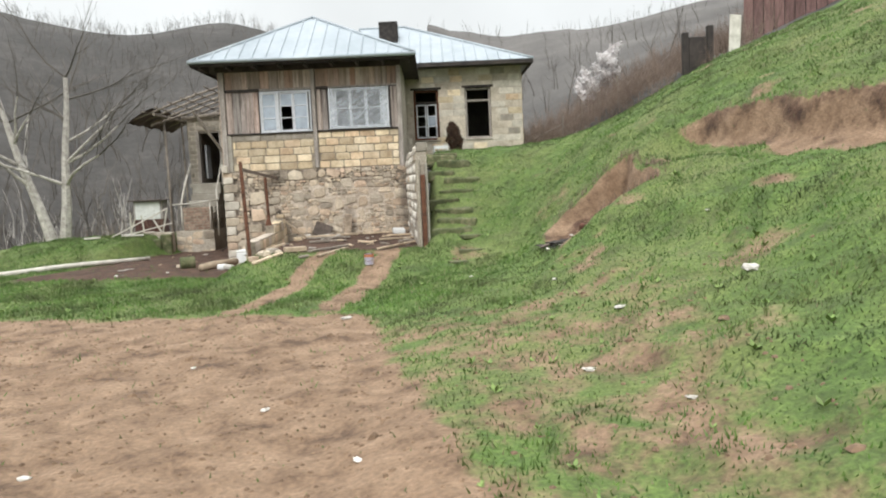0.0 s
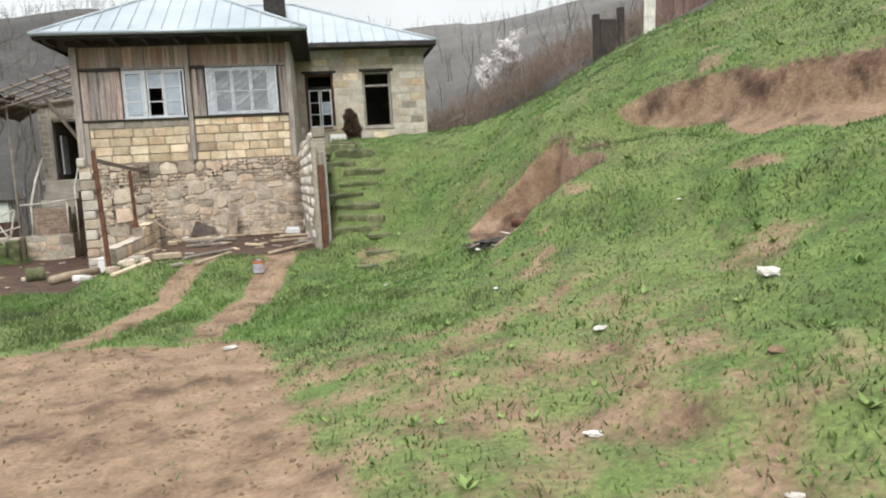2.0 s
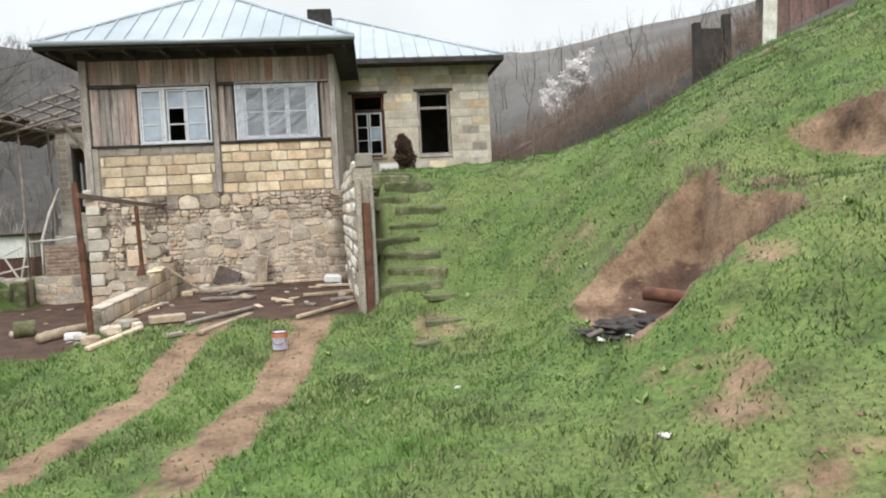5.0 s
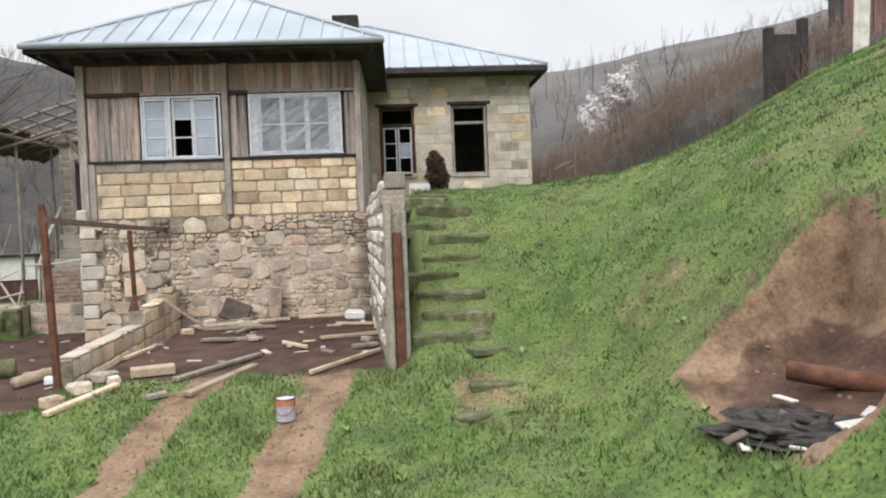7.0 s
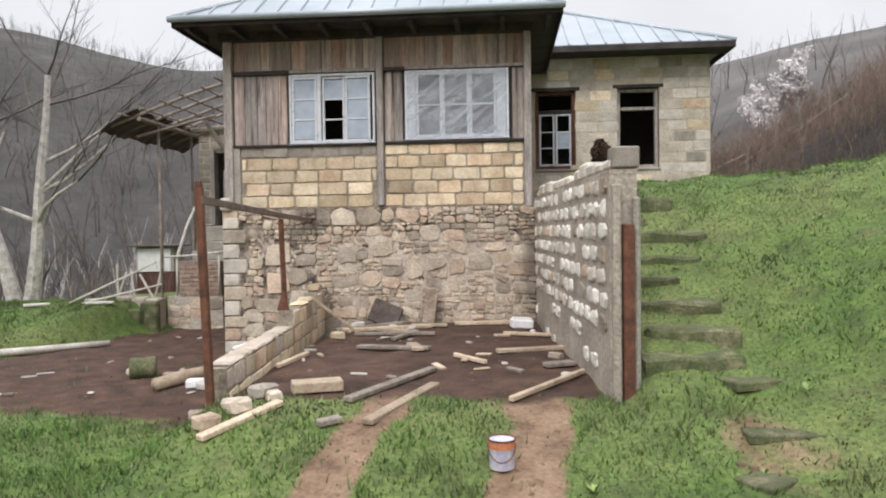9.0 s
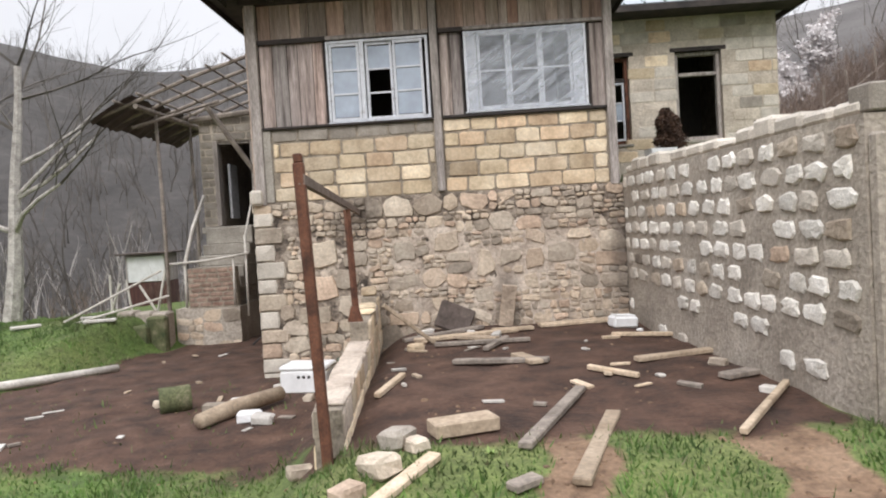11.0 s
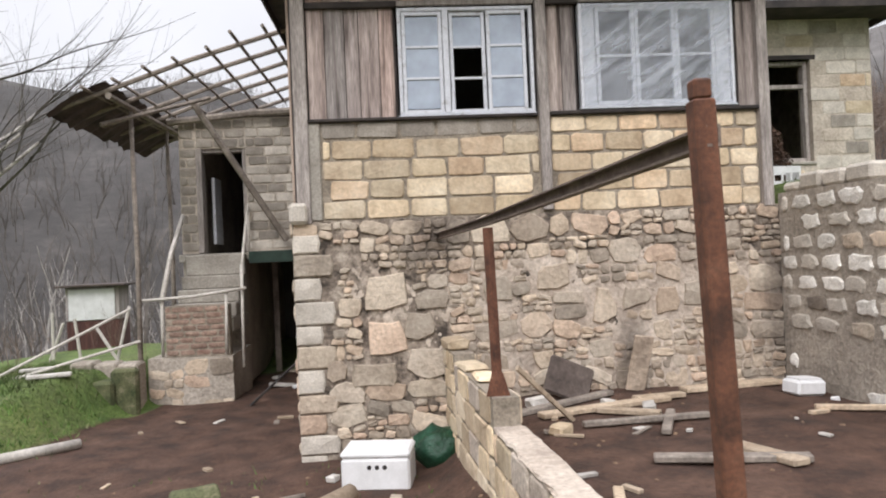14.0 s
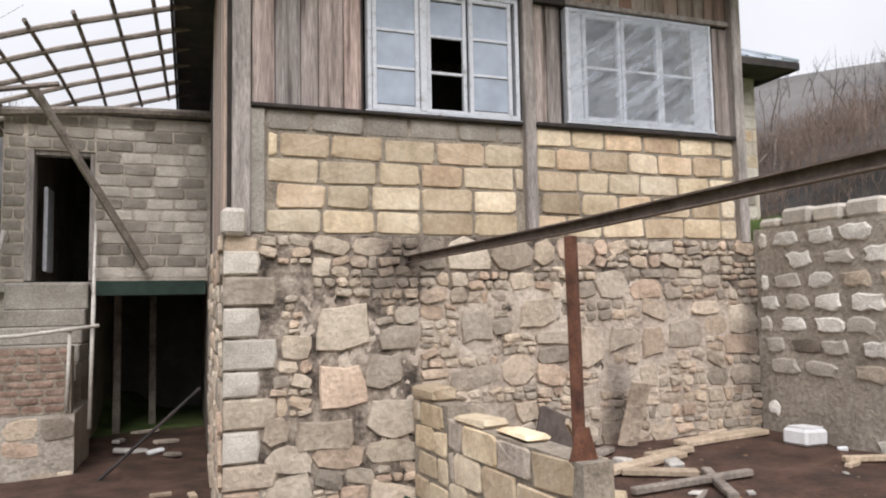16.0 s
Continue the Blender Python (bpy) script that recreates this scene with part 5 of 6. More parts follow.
part("body", lump(0.22, 1.1, 0.9, 0.8, 3, 0.3), M_GREENBAG, gb, smooth=True)
sf = thing("foam_crate", "dirty white foam crate by the foot of the wall", "box", pose(4.55, -0.72, float(gz(4.55, -0.72)), 0, 4, 12))
part("body", box(boxed(-0.15, 0.15, -0.11, 0.11, 0, 0.13, 0.02), -0.12, 0.12, -0.08, 0.08, 0.131, 0.15), M_STYRO, sf)
sl = thing("dark_slab", "dark stone slab leaning against the wall", "slab", pose(2.5, -0.28, float(gz(2.5, -0.28)), -16, 24, 8))
part("body", boxed(-0.24, 0.22, -0.03, 0.03, 0, 0.36, 0.02), M_SLAB, sl)
ls = thing("leaning_board", "grey board leaning against the stone wall", "board", pose(3.2, -0.2, float(gz(3.2, -0.2)), 14, 8, 0))
part("board", boxed(-0.1, 0.08, -0.015, 0.015, 0, 0.55, 0.006), M_STONE, ls)
lp = thing("leaning_lath", "thin pale lath leaning on the low wall", "lath", pose(2.35, -1.2, float(gz(2.35, -1.2)), 0, -52, 40))
part("lath", boxed(-0.02, 0.02, -0.012, 0.012, 0, 0.85, 0.004), M_BOARD, lp)
bl = thing("rusty_drum", "squat dented drum lying in the yard", "drum", pose(-0.6, -1.4, float(gz(-0.6, -1.4)) + 0.13, 0, 90, 25))
part("shell", lathe([(0.14, -0.17), (0.155, -0.15), (0.15, 0.0), (0.155, 0.15), (0.14, 0.17)], 16), M_STEP, bl, smooth=True)
lg = thing("fallen_log", "short rough log lying in the yard mud", "log", pose(0.25, -1.75, float(gz(0.25, -1.75)) + 0.08, 0, 0, 62))
part("trunk", tube(bmesh.new(), [(-0.55, 0, 0), (-0.1, 0.03, 0.01), (0.6, -0.02, 0.02)], [0.08, 0.095, 0.08], 9), M_BOARD, lg, smooth=True)
RUB = ((0.46, -2.1, 0.2, M_STYRO), (0.62, -2.2, 0.18, M_CARD), (0.1, -1.3, 0.16, M_CARD), (-0.1, -1.6, 0.2, M_STONE), (2.25, -5.35, 0.2, M_STONE), (2.3, -4.9, 0.2, M_GREYBLOCK), (2.1, -5.6, 0.16, M_STONE), (2.42, -5.0, 0.14, M_STONE), (1.6, -4.6, 0.15, M_STONE),
       (0.35, -0.6, 0.1, M_CARD), (1.0, -0.35, 0.12, M_STONE), (0.9, -1.35, 0.12, M_STONE), (-0.9, -1.2, 0.12, M_STONE), (2.2, -0.5, 0.16, M_CARD), (2.75, -0.8, 0.12, M_CARD), (3.05, -1.0, 0.12, M_CARD), (2.15, -1.6, 0.14, M_BLOCK), (4.9, -4.0, 0.09, M_CARD), (4.7, -0.95, 0.06, M_STYRO), (4.85, -3.1, 0.12, M_STONE))
for k, (x, y, s, mt) in enumerate(RUB):
    e = thing("rubble_piece", "broken block of pale rubble on the mud", "rubble", pose(x, y, float(gz(x, y)) - 0.01, lrng.uniform(-8, 8), lrng.uniform(-8, 8), lrng.uniform(0, 180)), "rubble pieces on the ground")
    bm = boxed(-s * 0.6, s * 0.6, -s * 0.42, s * 0.42, 0, s * 0.6, s * 0.12)
    for v in bm.verts:
        v.co += Vector((lrng.uniform(-1, 1), lrng.uniform(-1, 1), lrng.uniform(-0.5, 1))) * s * 0.06
    part("body", bm, mt, e)
for k, (x, y, s) in enumerate(((4.35, -10.0, 0.06), (7.19, -12.21, 0.05), (8.26, -12.55, 0.085), (6.9, -10.3, 0.035), (6.6, -13.6, 0.04), (8.6, -10.7, 0.025), (4.2, -13.6, 0.03), (3.2, -12.2, 0.025), (5.0, -14.7, 0.03), (7.0, -14.6, 0.03), (3.0, -14.6, 0.035), (6.0, -8.2, 0.03), (5.1, -7.4, 0.025))):
    e = thing("pale_stone", "small pale stone lying in the field", "stone", pose(x, y, float(gz(x, y)) + 0.0, 0, 0, 37 * k), "small pale stones")
    part("body", lump(s, 1.25, 0.8, 0.35, k, 0.5, 2), M_CARD, e)

# burnt heap, pipe and litter below the pit
heap = thing("ash_heap", "charred black heap of burnt rubbish on the grass", "heap", pose(7.55, -8.42, float(gz(7.55, -8.42)) - 0.03))
part("ash", lump(0.34, 1.35, 1.0, 0.17, 9, 0.4, 5), M_BLACK, heap)
for k in range(15):
    a, r = lrng.uniform(0, 6.28), lrng.uniform(0.05, 0.46)
    q = lrng.uniform(0.35, 1.1)
    bm = boxed(-0.08 * q, 0.1 * q, -0.025 / q, 0.02, 0, 0.022, 0.006)
    bmesh.ops.transform(bm, matrix=pose(r * 1.2 * math.cos(a), r * math.sin(a), 0.09 - 0.1 * r, lrng.uniform(-25, 25), lrng.uniform(-25, 25), lrng.uniform(0, 180)), verts=bm.verts)
    part("charred_stick", bm, (M_BLACK, M_SLAB, M_DARKWOOD)[k % 3], heap)
pipe = thing("rusty_pipe", "short rusty steel pipe lying on the ash", "pipe", pose(7.95, -8.12, float(gz(7.95, -8.12)) + 0.06, 0, 5, -40))
bm = bmesh.new()
R = [(0.062, -0.3), (0.062, 0.3), (0.055, 0.3), (0.055, -0.3)]
rings = [[bm.verts.new((z, r * math.cos(k * math.pi / 9), r * math.sin(k * math.pi / 9))) for k in range(18)] for r, z in R]
for a, b in zip(rings, rings[1:] + rings[:1]):
    for k in range(18):
        bm.faces.new((a[k], a[(k + 1) % 18], b[(k + 1) % 18], b[k]))
part("shell", bm, M_RUST, pipe, smooth=True)
for k, (x, y, s) in enumerate(((7.62, -8.8, 0.28), (7.85, -8.55, 0.2), (7.1, -8.6, 0.12), (7.55, -8.2, 0.16), (7.25, -8.85, 0.1))):
    box_thing("litter_sheet", "pale piece of board litter beside the ash", "litter", x, y, 0.02 + (0.08 if k == 3 else 0), s * 0.8, s * 0.45, 0.015, 40 * k, M_CARD, 8, -6, "pale litter by the ash", 0.004)

# crate and dead conifer on the terrace
cr = thing("plastic_crate", "small white plastic crate on the terrace edge", "crate", pose(5.72, 1.6, float(gz(5.72, 1.6)), 0, 0, 10))
bm = bmesh.new()
for k in range(2):
    box(bm, -0.2, 0.2, -0.13 + k * 0.25, -0.115 + k * 0.25, 0.0, 0.06)
    box(bm, -0.2, 0.2, -0.13 + k * 0.25, -0.115 + k * 0.25, 0.16, 0.24)
    box(bm, -0.2 + k * 0.385, -0.185 + k * 0.385, -0.114, 0.119, 0.0, 0.24)
for k in range(4):
    box(bm, -0.2 + k * 0.125, -0.175 + k * 0.125, -0.129, -0.117, 0.061, 0.159)
box(bm, -0.185, 0.185, -0.114, 0.119, 0.0, 0.012)
part("body", bm, M_STYRO, cr)


def leaf_cloud(n, shape, size, rng):
    """Small loose leaves filling shape(u) -> point."""
    out = np.empty((n, 3, 3))
    for k in range(n):
        p = Vector(shape())
        a = Vector((rng.gauss(0, 1), rng.gauss(0, 1), rng.gauss(0, 1))).normalized() * size * rng.uniform(0.6, 1.4)
        b = Vector((rng.gauss(0, 1), rng.gauss(0, 1), rng.gauss(0, 1))).normalized() * size * rng.uniform(0.4, 1.0)
        out[k] = (p - b * 0.5, p + b * 0.5, p + a)
    return out


con = thing("dead_conifer", "small browned columnar conifer on the terrace", "shrub", pose(6.22, 2.65, float(gz(6.22, 2.65)) - 0.02))
part("trunk", tube(bmesh.new(), [(0, 0, 0), (-0.02, 0, 0.5), (-0.1, 0, 0.88)], [0.035, 0.03, 0.01], 7), M_DARKWOOD, con)
crng = random.Random(61)


def cone_point():
    h = crng.uniform(0.06, 0.96)
    r = 0.29 * (1 - h ** 2.6) ** 0.6 * (0.45 + 0.55 * min(1, h * 3)) * (0.9 + 0.1 * math.sin(h * 19)) * math.sqrt(crng.random())
    a = crng.uniform(0, 6.283)
    return (r * math.cos(a) - 0.12 * h, r * math.sin(a), h * 0.95)


fo = new("crown", triangles_mesh("crown", leaf_cloud(5200, cone_point, 0.05, crng), M_THUJA))
fo.parent = con
# low terrace fence
fence = thing("pole_fence", "leaning grey pole fence behind the terrace", "fence", pose(10.0, 7.0, float(gz(10.0, 7.0))))
for k in range(7):
    x, y = 8.7 + k * 0.75, 6.6 + k * 0.25
    z = float(gz(x, y)) - float(gz(10.0, 7.0))
    part("post", tube(bmesh.new(), [(x - 10, y - 7, z - 0.1), (x - 10 + crng.uniform(-0.1, 0.1), y - 7, z + crng.uniform(0.7, 1.0))], 0.03, 6), M_POLE, fence)
for k in range(3):
    xa, ya = 8.6 + k * 1.4, 6.6 + k * 0.45
    part("rail", tube(bmesh.new(), [(xa - 10, ya - 7, float(gz(xa, ya)) - float(gz(10.0, 7.0)) + 0.35), (xa - 8.4, ya - 6.4, float(gz(xa + 1.6, ya + 0.6)) - float(gz(10.0, 7.0)) + 0.5)], 0.022, 6), M_POLE, fence)

# ---- distance: outbuildings, trees, woods ----
def grow(rng, p, d, length, radius, depth, out, spread=0.6, droop=0.0, kids=(2, 4)):
    """Segments (a, b, ra, rb) of a bare tree."""
    n = 3
    q = Vector(p)
    dd = Vector(d).normalized()
    for k in range(n):
        dd = (dd + Vector((rng.gauss(0, 0.12), rng.gauss(0, 0.12), rng.gauss(0, 0.08) + 0.05 - droop))).normalized()
        e = q + dd * length / n
        r0, r1 = radius * (1 - 0.18 * k), radius * (1 - 0.18 * (k + 1))
        out.append((q.copy(), e.copy(), r0, r1, depth))
        if depth > 0 and (k > 0 or depth < 2):
            for _ in range(rng.randint(*kids) - 1):
                s = Vector((rng.gauss(0, 1), rng.gauss(0, 1), rng.gauss(0, 0.5))).normalized()
                grow(rng, q.lerp(e, rng.random()), dd + s * spread * 1.2, length * rng.uniform(0.45, 0.68), r1 * 0.55, depth - 1, out, spread, droop, kids)
        q = e
    if depth > 0:
        grow(rng, q, dd, length * 0.7, radius * 0.45, depth - 1, out, spread, droop, kids)


def segs_to_tris(segs, sides=3):
    """Tapered prisms as loose triangles."""
    A = np.array([s[0] for s in segs])
    B = np.array([s[1] for s in segs])
    ra, rb = np.array([s[2] for s in segs]), np.array([s[3] for s in segs])
    d = B - A
    d /= np.linalg.norm(d, axis=1)[:, None] + 1e-9
    ref = np.where(np.abs(d[:, 2:3]) < 0.9, np.array([[0, 0, 1.0]]), np.array([[1.0, 0, 0]]))
    u = np.cross(d, ref)
    u /= np.linalg.norm(u, axis=1)[:, None]
    v = np.cross(d, u)
    tris = []
    for k in range(sides):
        t0, t1 = 2 * math.pi * k / sides, 2 * math.pi * (k + 1) / sides
        o0, o1 = u * math.cos(t0) + v * math.sin(t0), u * math.cos(t1) + v * math.sin(t1)
        a0, a1, b0, b1 = A + o0 * ra[:, None], A + o1 * ra[:, None], B + o0 * rb[:, None], B + o1 * rb[:, None]
        tris += [np.stack([a0, a1, b1], 1), np.stack([a0, b1, b0], 1)]
    return np.concatenate(tris)


def tree_from(name, label, base, segs, mat_trunk, mat_twig, sides=7):
    e = thing(name, label, "tree", pose(*base))
    big = [s for s in segs if s[4] >= 3]
    small = [s for s in segs if s[4] < 3]
    o = new("trunk", triangles_mesh("trunk", segs_to_tris(big, sides), mat_trunk))
    o.parent = e
    o = new("crown", triangles_mesh("crown", segs_to_tris(small, 3), mat_twig))
    o.parent = e
    return e


trng = random.Random(71)
segs = []
TB = (-7.5, 6.0, -0.85)
# two stems from one stool, one leaning left
for d, L in (((-0.34, 0.0, 1.0), 5.4), ((0.07, 0.05, 1.0), 5.2)):
    q = Vector((0, 0, -0.2))
    dd = Vector(d).normalized()
    r = 0.24
    for k in range(9):
        e = q + (dd + Vector((0.05 * math.sin(k * 1.3), 0.02, 0.03 * k))).normalized() * L / 7
        segs.append((q.copy(), e.copy(), r, r * 0.88, 4))
        if k >= 3:
            for _ in range(2):
                s = Vector((trng.uniform(-1, 1.2), trng.uniform(-0.8, 0.8), 0.5)).normalized()
                grow(trng, e, s, trng.uniform(1.2, 2.4), r * 0.4, 3 if k < 6 else 2, segs, 0.55, 0.0, (2, 3))
        q, r = e, r * 0.88
tree_from("bare_tree", "tall bare pale-barked tree with two stems at the yard edge", TB, segs, M_BARK, M_TWIG)

# white blossoming tree above the terrace
segs = []
BB = (12.6, 12.5, float(gz(12.6, 12.5)) - 0.5)
grow(trng, (0, 0, -0.1), (0.05, 0, 1), 1.35, 0.1, 4, segs, 0.75, 0.0, (2, 3))
bt = tree_from("blossom_tree", "small fruit tree in full white blossom on the slope", BB, segs, M_BARK, M_TWIG)
tips = [s for s in segs if s[4] <= 2 and s[1].z > 0.8]
out_ = []
for s in tips:
    if trng.random() > 0.9:
        continue
    for _ in range(16):
        p = s[0].lerp(s[1], trng.random()) + Vector((trng.gauss(0, 0.07), trng.gauss(0, 0.07), trng.gauss(0, 0.07)))
        a = Vector((trng.gauss(0, 1), trng.gauss(0, 1), trng.gauss(0, 1))).normalized() * 0.085
        b = Vector((trng.gauss(0, 1), trng.gauss(0, 1), trng.gauss(0, 1))).normalized() * 0.075
        out_.append((p - b, p + b, p + a))
o = new("blossom", triangles_mesh("blossom", np.array([[tuple(v) for v in t] for t in out_[:60000]]), M_BLOSSOM))
o.parent = bt


def templates(count, length, radius, depth, spread, kids, seed):
    r = random.Random(seed)
    res = []
    for _ in range(count):
        s = []
        grow(r, (0, 0, -0.1), (r.gauss(0, 0.1), r.gauss(0, 0.1), 1), length, radius, depth, s, spread, 0.0, kids)
        res.append(segs_to_tris(s, 3))
    return res


def scatter(name, label, cat, mat_, temps, places, rng):
    chunks = []
    for x, y, s in places:
        t = temps[rng.integers(len(temps))] * s
        a = rng.uniform(0, 6.283)
        c, sn = math.cos(a), math.sin(a)
        q = np.stack([t[..., 0] * c - t[..., 1] * sn + x, t[..., 0] * sn + t[..., 1] * c + y, t[..., 2] + float(gz(x, y))], -1)
        chunks.append(q)
    tagged(new(name, triangles_mesh(name, np.concatenate(chunks), mat_)), label, cat, kind="stuff")


nrng = np.random.default_rng(9)
places = []
while len(places) < 2600:
    az = nrng.uniform(-1.15, 0.95)
    d = 26 + 92 * nrng.uniform(0, 1) ** 0.8
    if az > 0.02 and nrng.uniform(0, 1) < 0.88:
        continue
    x, y = 2 + d * math.sin(az), -6 + d * math.cos(az)
    if y < 9 or (x > -3.5 and y < 13 and x < 9):
        continue
    places.append((x, y, nrng.uniform(0.7, 1.35) * (1.0 if d < 70 else 0.65)))
# nearer trees down the bank by the yard
for _ in range(60):
    places.append((nrng.uniform(-22, -4.5), nrng.uniform(10.5, 24), nrng.uniform(0.7, 1.5)))
scatter("bare_woods", "bare grey-brown winter woods covering the far hillside", "woods", M_TWIG, templates(9, 1.5, 0.05, 2, 0.6, (2, 3), 81), places, nrng)
places = []
for k in range(560):
    t = nrng.uniform(0, 1)
    x = 8.9 + 8.5 * t + nrng.uniform(-0.6, 0.6)
    y = 7.4 + nrng.uniform(0, 4.5) - 1.5 * t
    places.append((x, y, nrng.uniform(0.55, 1.15)))
for k in range(620):
    x = 8.75 + 5.5 * nrng.uniform(0, 1)
    places.append((x, nrng.uniform(5.2, 9.5) - 1.5 * max(0, x - 9.5) * nrng.uniform(0.75, 1.0), nrng.uniform(0.35, 0.85)))
for k in range(70):
    places.append((nrng.uniform(13, 24), nrng.uniform(3.5, 9), nrng.uniform(0.6, 1.2)))
scatter("brown_thicket", "tangled brown leafless thicket along the ridge", "brush", M_BRUSH, templates(8, 0.72, 0.018, 2, 1.0, (3, 4), 82), places, nrng)
places = []
for k in range(170):
    if k < 70:
        x = nrng.uniform(7.4, 8.65)
        y = -7.2 + 0.24 * (x - 7.4)
    elif k < 140:
        x, y = 8.7, nrng.uniform(-9.0, -6.9)
    else:
        x = nrng.uniform(7.7, 8.6)
        y = -9.08 + 0.15 * (x - 7.7)
    places.append((x + nrng.uniform(-0.02, 0.07), y + nrng.uniform(-0.03, 0.05), nrng.uniform(0.08, 0.24)))
for k in range(130):
    t = nrng.uniform(0, 5.5)
    o = nrng.uniform(0.0, 0.08) + 0.09 * math.sin(t * 1.7) + 0.05 * math.sin(t * 5.1)
    places.append((9.6 + 0.404 * t + 0.915 * o, -7.37 - 0.915 * t + 0.404 * o, nrng.uniform(0.07, 0.17)))
scatter("dry_tufts", "dry grass and roots along the lips of the cuts", "grass", M_BRUSH, templates(5, 0.5, 0.02, 1, 1.0, (3, 4), 84), places, nrng)
places = [(nrng.uniform(-12, -3.4), nrng.uniform(5.5, 9.5), nrng.uniform(0.4, 0.8)) for _ in range(60)]
scatter("dry_weeds", "dry brown weeds at the edge of the yard", "weeds", M_BRUSH, templates(5, 0.7, 0.012, 2, 0.8, (2, 3), 83), places, nrng)

places = [(nrng.uniform(-26, -5), nrng.uniform(10, 34), nrng.uniform(0.7, 1.5)) for _ in range(130)]
scatter("pale_saplings", "pale bare saplings on the slope below the yard", "trees", M_BARK, templates(6, 1.5, 0.035, 1, 0.4, (2, 3), 85), places, nrng)

# little outhouse below the bank
oh = thing("outhouse", "small board shed with a white sheet wall", "shed", pose(-5.5, 9.0, -0.45, 0, 0, 6))
part("lower_board", boxed(-0.55, 0.5, -0.4, 0.4, -0.3, 0.95, 0.01), M_REDBOARD, oh, "dark red-brown boards")
part("sheet", boxed(-0.5, 0.42, -0.43, -0.405, 0.97, 1.62, 0.006), M_STYRO, oh, "whitish sheet")
part("side_board", boxed(-0.56, 0.5, -0.4, 0.4, 0.96, 1.66, 0.01), M_PLANK, oh)
part("roof_board", boxed(-0.72, 0.68, -0.62, 0.5, 1.67, 1.72, 0.01), M_OLDSHEET, oh)

# mossy stepped stones running down from the stair base
for x0, x1, top in ((-2.84, -2.565, 0.36), (-3.14, -2.85, 0.27), (-3.46, -3.15, 0.24)):
    xm = (x0 + x1) / 2
    zb = min(float(gz(x0, 2.98)), float(gz(x1, 2.98)), float(gz(xm, 3.3))) - 0.12
    zt = max(float(gz(xm, 3.1)) + 0.1, top - 0.08)
    stn = thing("bank_stone", "rough mossy stone block stepping down the bank", "stone", pose(xm, 3.12, zb, 0, 0, xm * 17 % 7 - 3), group="stones beside the outside stair")
    part("block", boxed((x0 - x1) / 2, (x1 - x0) / 2, -0.17, 0.18, 0, zt - zb, 0.03), M_RENDER, stn)

# dark frame and red hut on the ridge
rz_ = float(gz(12.9, 1.2))
gt = thing("timber_frame", "black timber gate frame on the ridge", "gate", pose(12.9, 1.2, rz_))
for x in (-0.32, 0.36):
    part("post", boxed(x - 0.08, x + 0.08, -0.08, 0.08, -0.3, 1.7 + x * 0.25, 0.01), M_DARKWOOD, gt)
part("board", boxed(-0.24, 0.28, -0.05, 0.05, -0.2, 1.5, 0.02), M_DARKWOOD, gt)
hz = float(gz(14.8, 1.6)) - 0.1
hut = thing("ridge_hut", "weathered red-brown board hut on the ridge", "hut", pose(14.6, 1.6, hz, 0, 0, -25))
part("wall", boxed(-0.2, 3.2, 0.0, 2.2, -0.8, 1.5), M_DARKWOOD, hut)
for k in range(13):
    part("board", boxed(-0.2 + k * 0.26, 0.04 + k * 0.26, -0.04, -0.003, -0.7, 1.4 + 0.1 * math.sin(k * 2.1), 0.005), M_PINK, hut)
part("roof", boxed(-0.22, 3.5, -0.1, 2.5, 1.56, 1.62, 0.01), M_OLDSHEET, hut)
pp = thing("standing_plank", "pale upright board standing on the ridge", "board", pose(13.1, -0.75, float(gz(13.1, -0.75)), 0, 3, 10))
part("board", boxed(-0.14, 0.16, -0.02, 0.02, -0.2, 0.95, 0.006), M_CARD, pp)

# poles along the yard edge
LX, LY = -2.55, 1.15
pl = thing("pale_log", "long peeled pale trunk lying across the grass", "log", pose(LX, LY, float(gz(LX, LY)) + 0.05))
pts = []
for k in range(7):
    x, y = LX - k * 0.62, LY - k * 0.6
    pts.append((x - LX, y - LY, float(gz(x, y)) - float(gz(LX, LY)) + 0.012 * math.sin(k * 1.1)))
part("trunk", tube(bmesh.new(), pts, [0.055, 0.06, 0.065, 0.07, 0.072, 0.075, 0.08], 9), M_WHITEPOLE, pl, smooth=True)
pk = thing("picket_posts", "scattered leaning pale pickets on the bank", "fence", pose(-4.0, 5.0, float(gz(-4, 5))))
for k, (x, y, h, lx) in enumerate(((-3.5, 4.6, 0.9, 0.25), (-4.3, 5.3, 0.8, -0.1), (-4.9, 5.6, 0.9, 0.0), (-5.3, 6.2, 0.7, 0.3), (-3.2, 4.2, 0.6, -0.4))):
    z = float(gz(x, y)) - float(gz(-4, 5))
    part("picket", tube(bmesh.new(), [(x + 4, y - 5, z - 0.1), (x + 4 + lx, y - 5, z + h)], 0.025, 6), M_WHITEPOLE, pk)
for k, (p, q) in enumerate((((-4.2, 2.6, 0.25), (-2.75, 3.3, 1.0)), ((-3.9, 2.4, 0.1), (-2.6, 3.2, 0.55)))):
    lt = thing("propped_pole", "thin pale pole propped against the stair", "pole", pose(p[0], p[1], float(gz(p[0], p[1]))), "poles propped at the stair")
    part("pole", tube(bmesh.new(), [(0, 0, 0), (q[0] - p[0], q[1] - p[1], q[2] - float(gz(p[0], p[1])))], 0.022, 6), M_WHITEPOLE, lt)
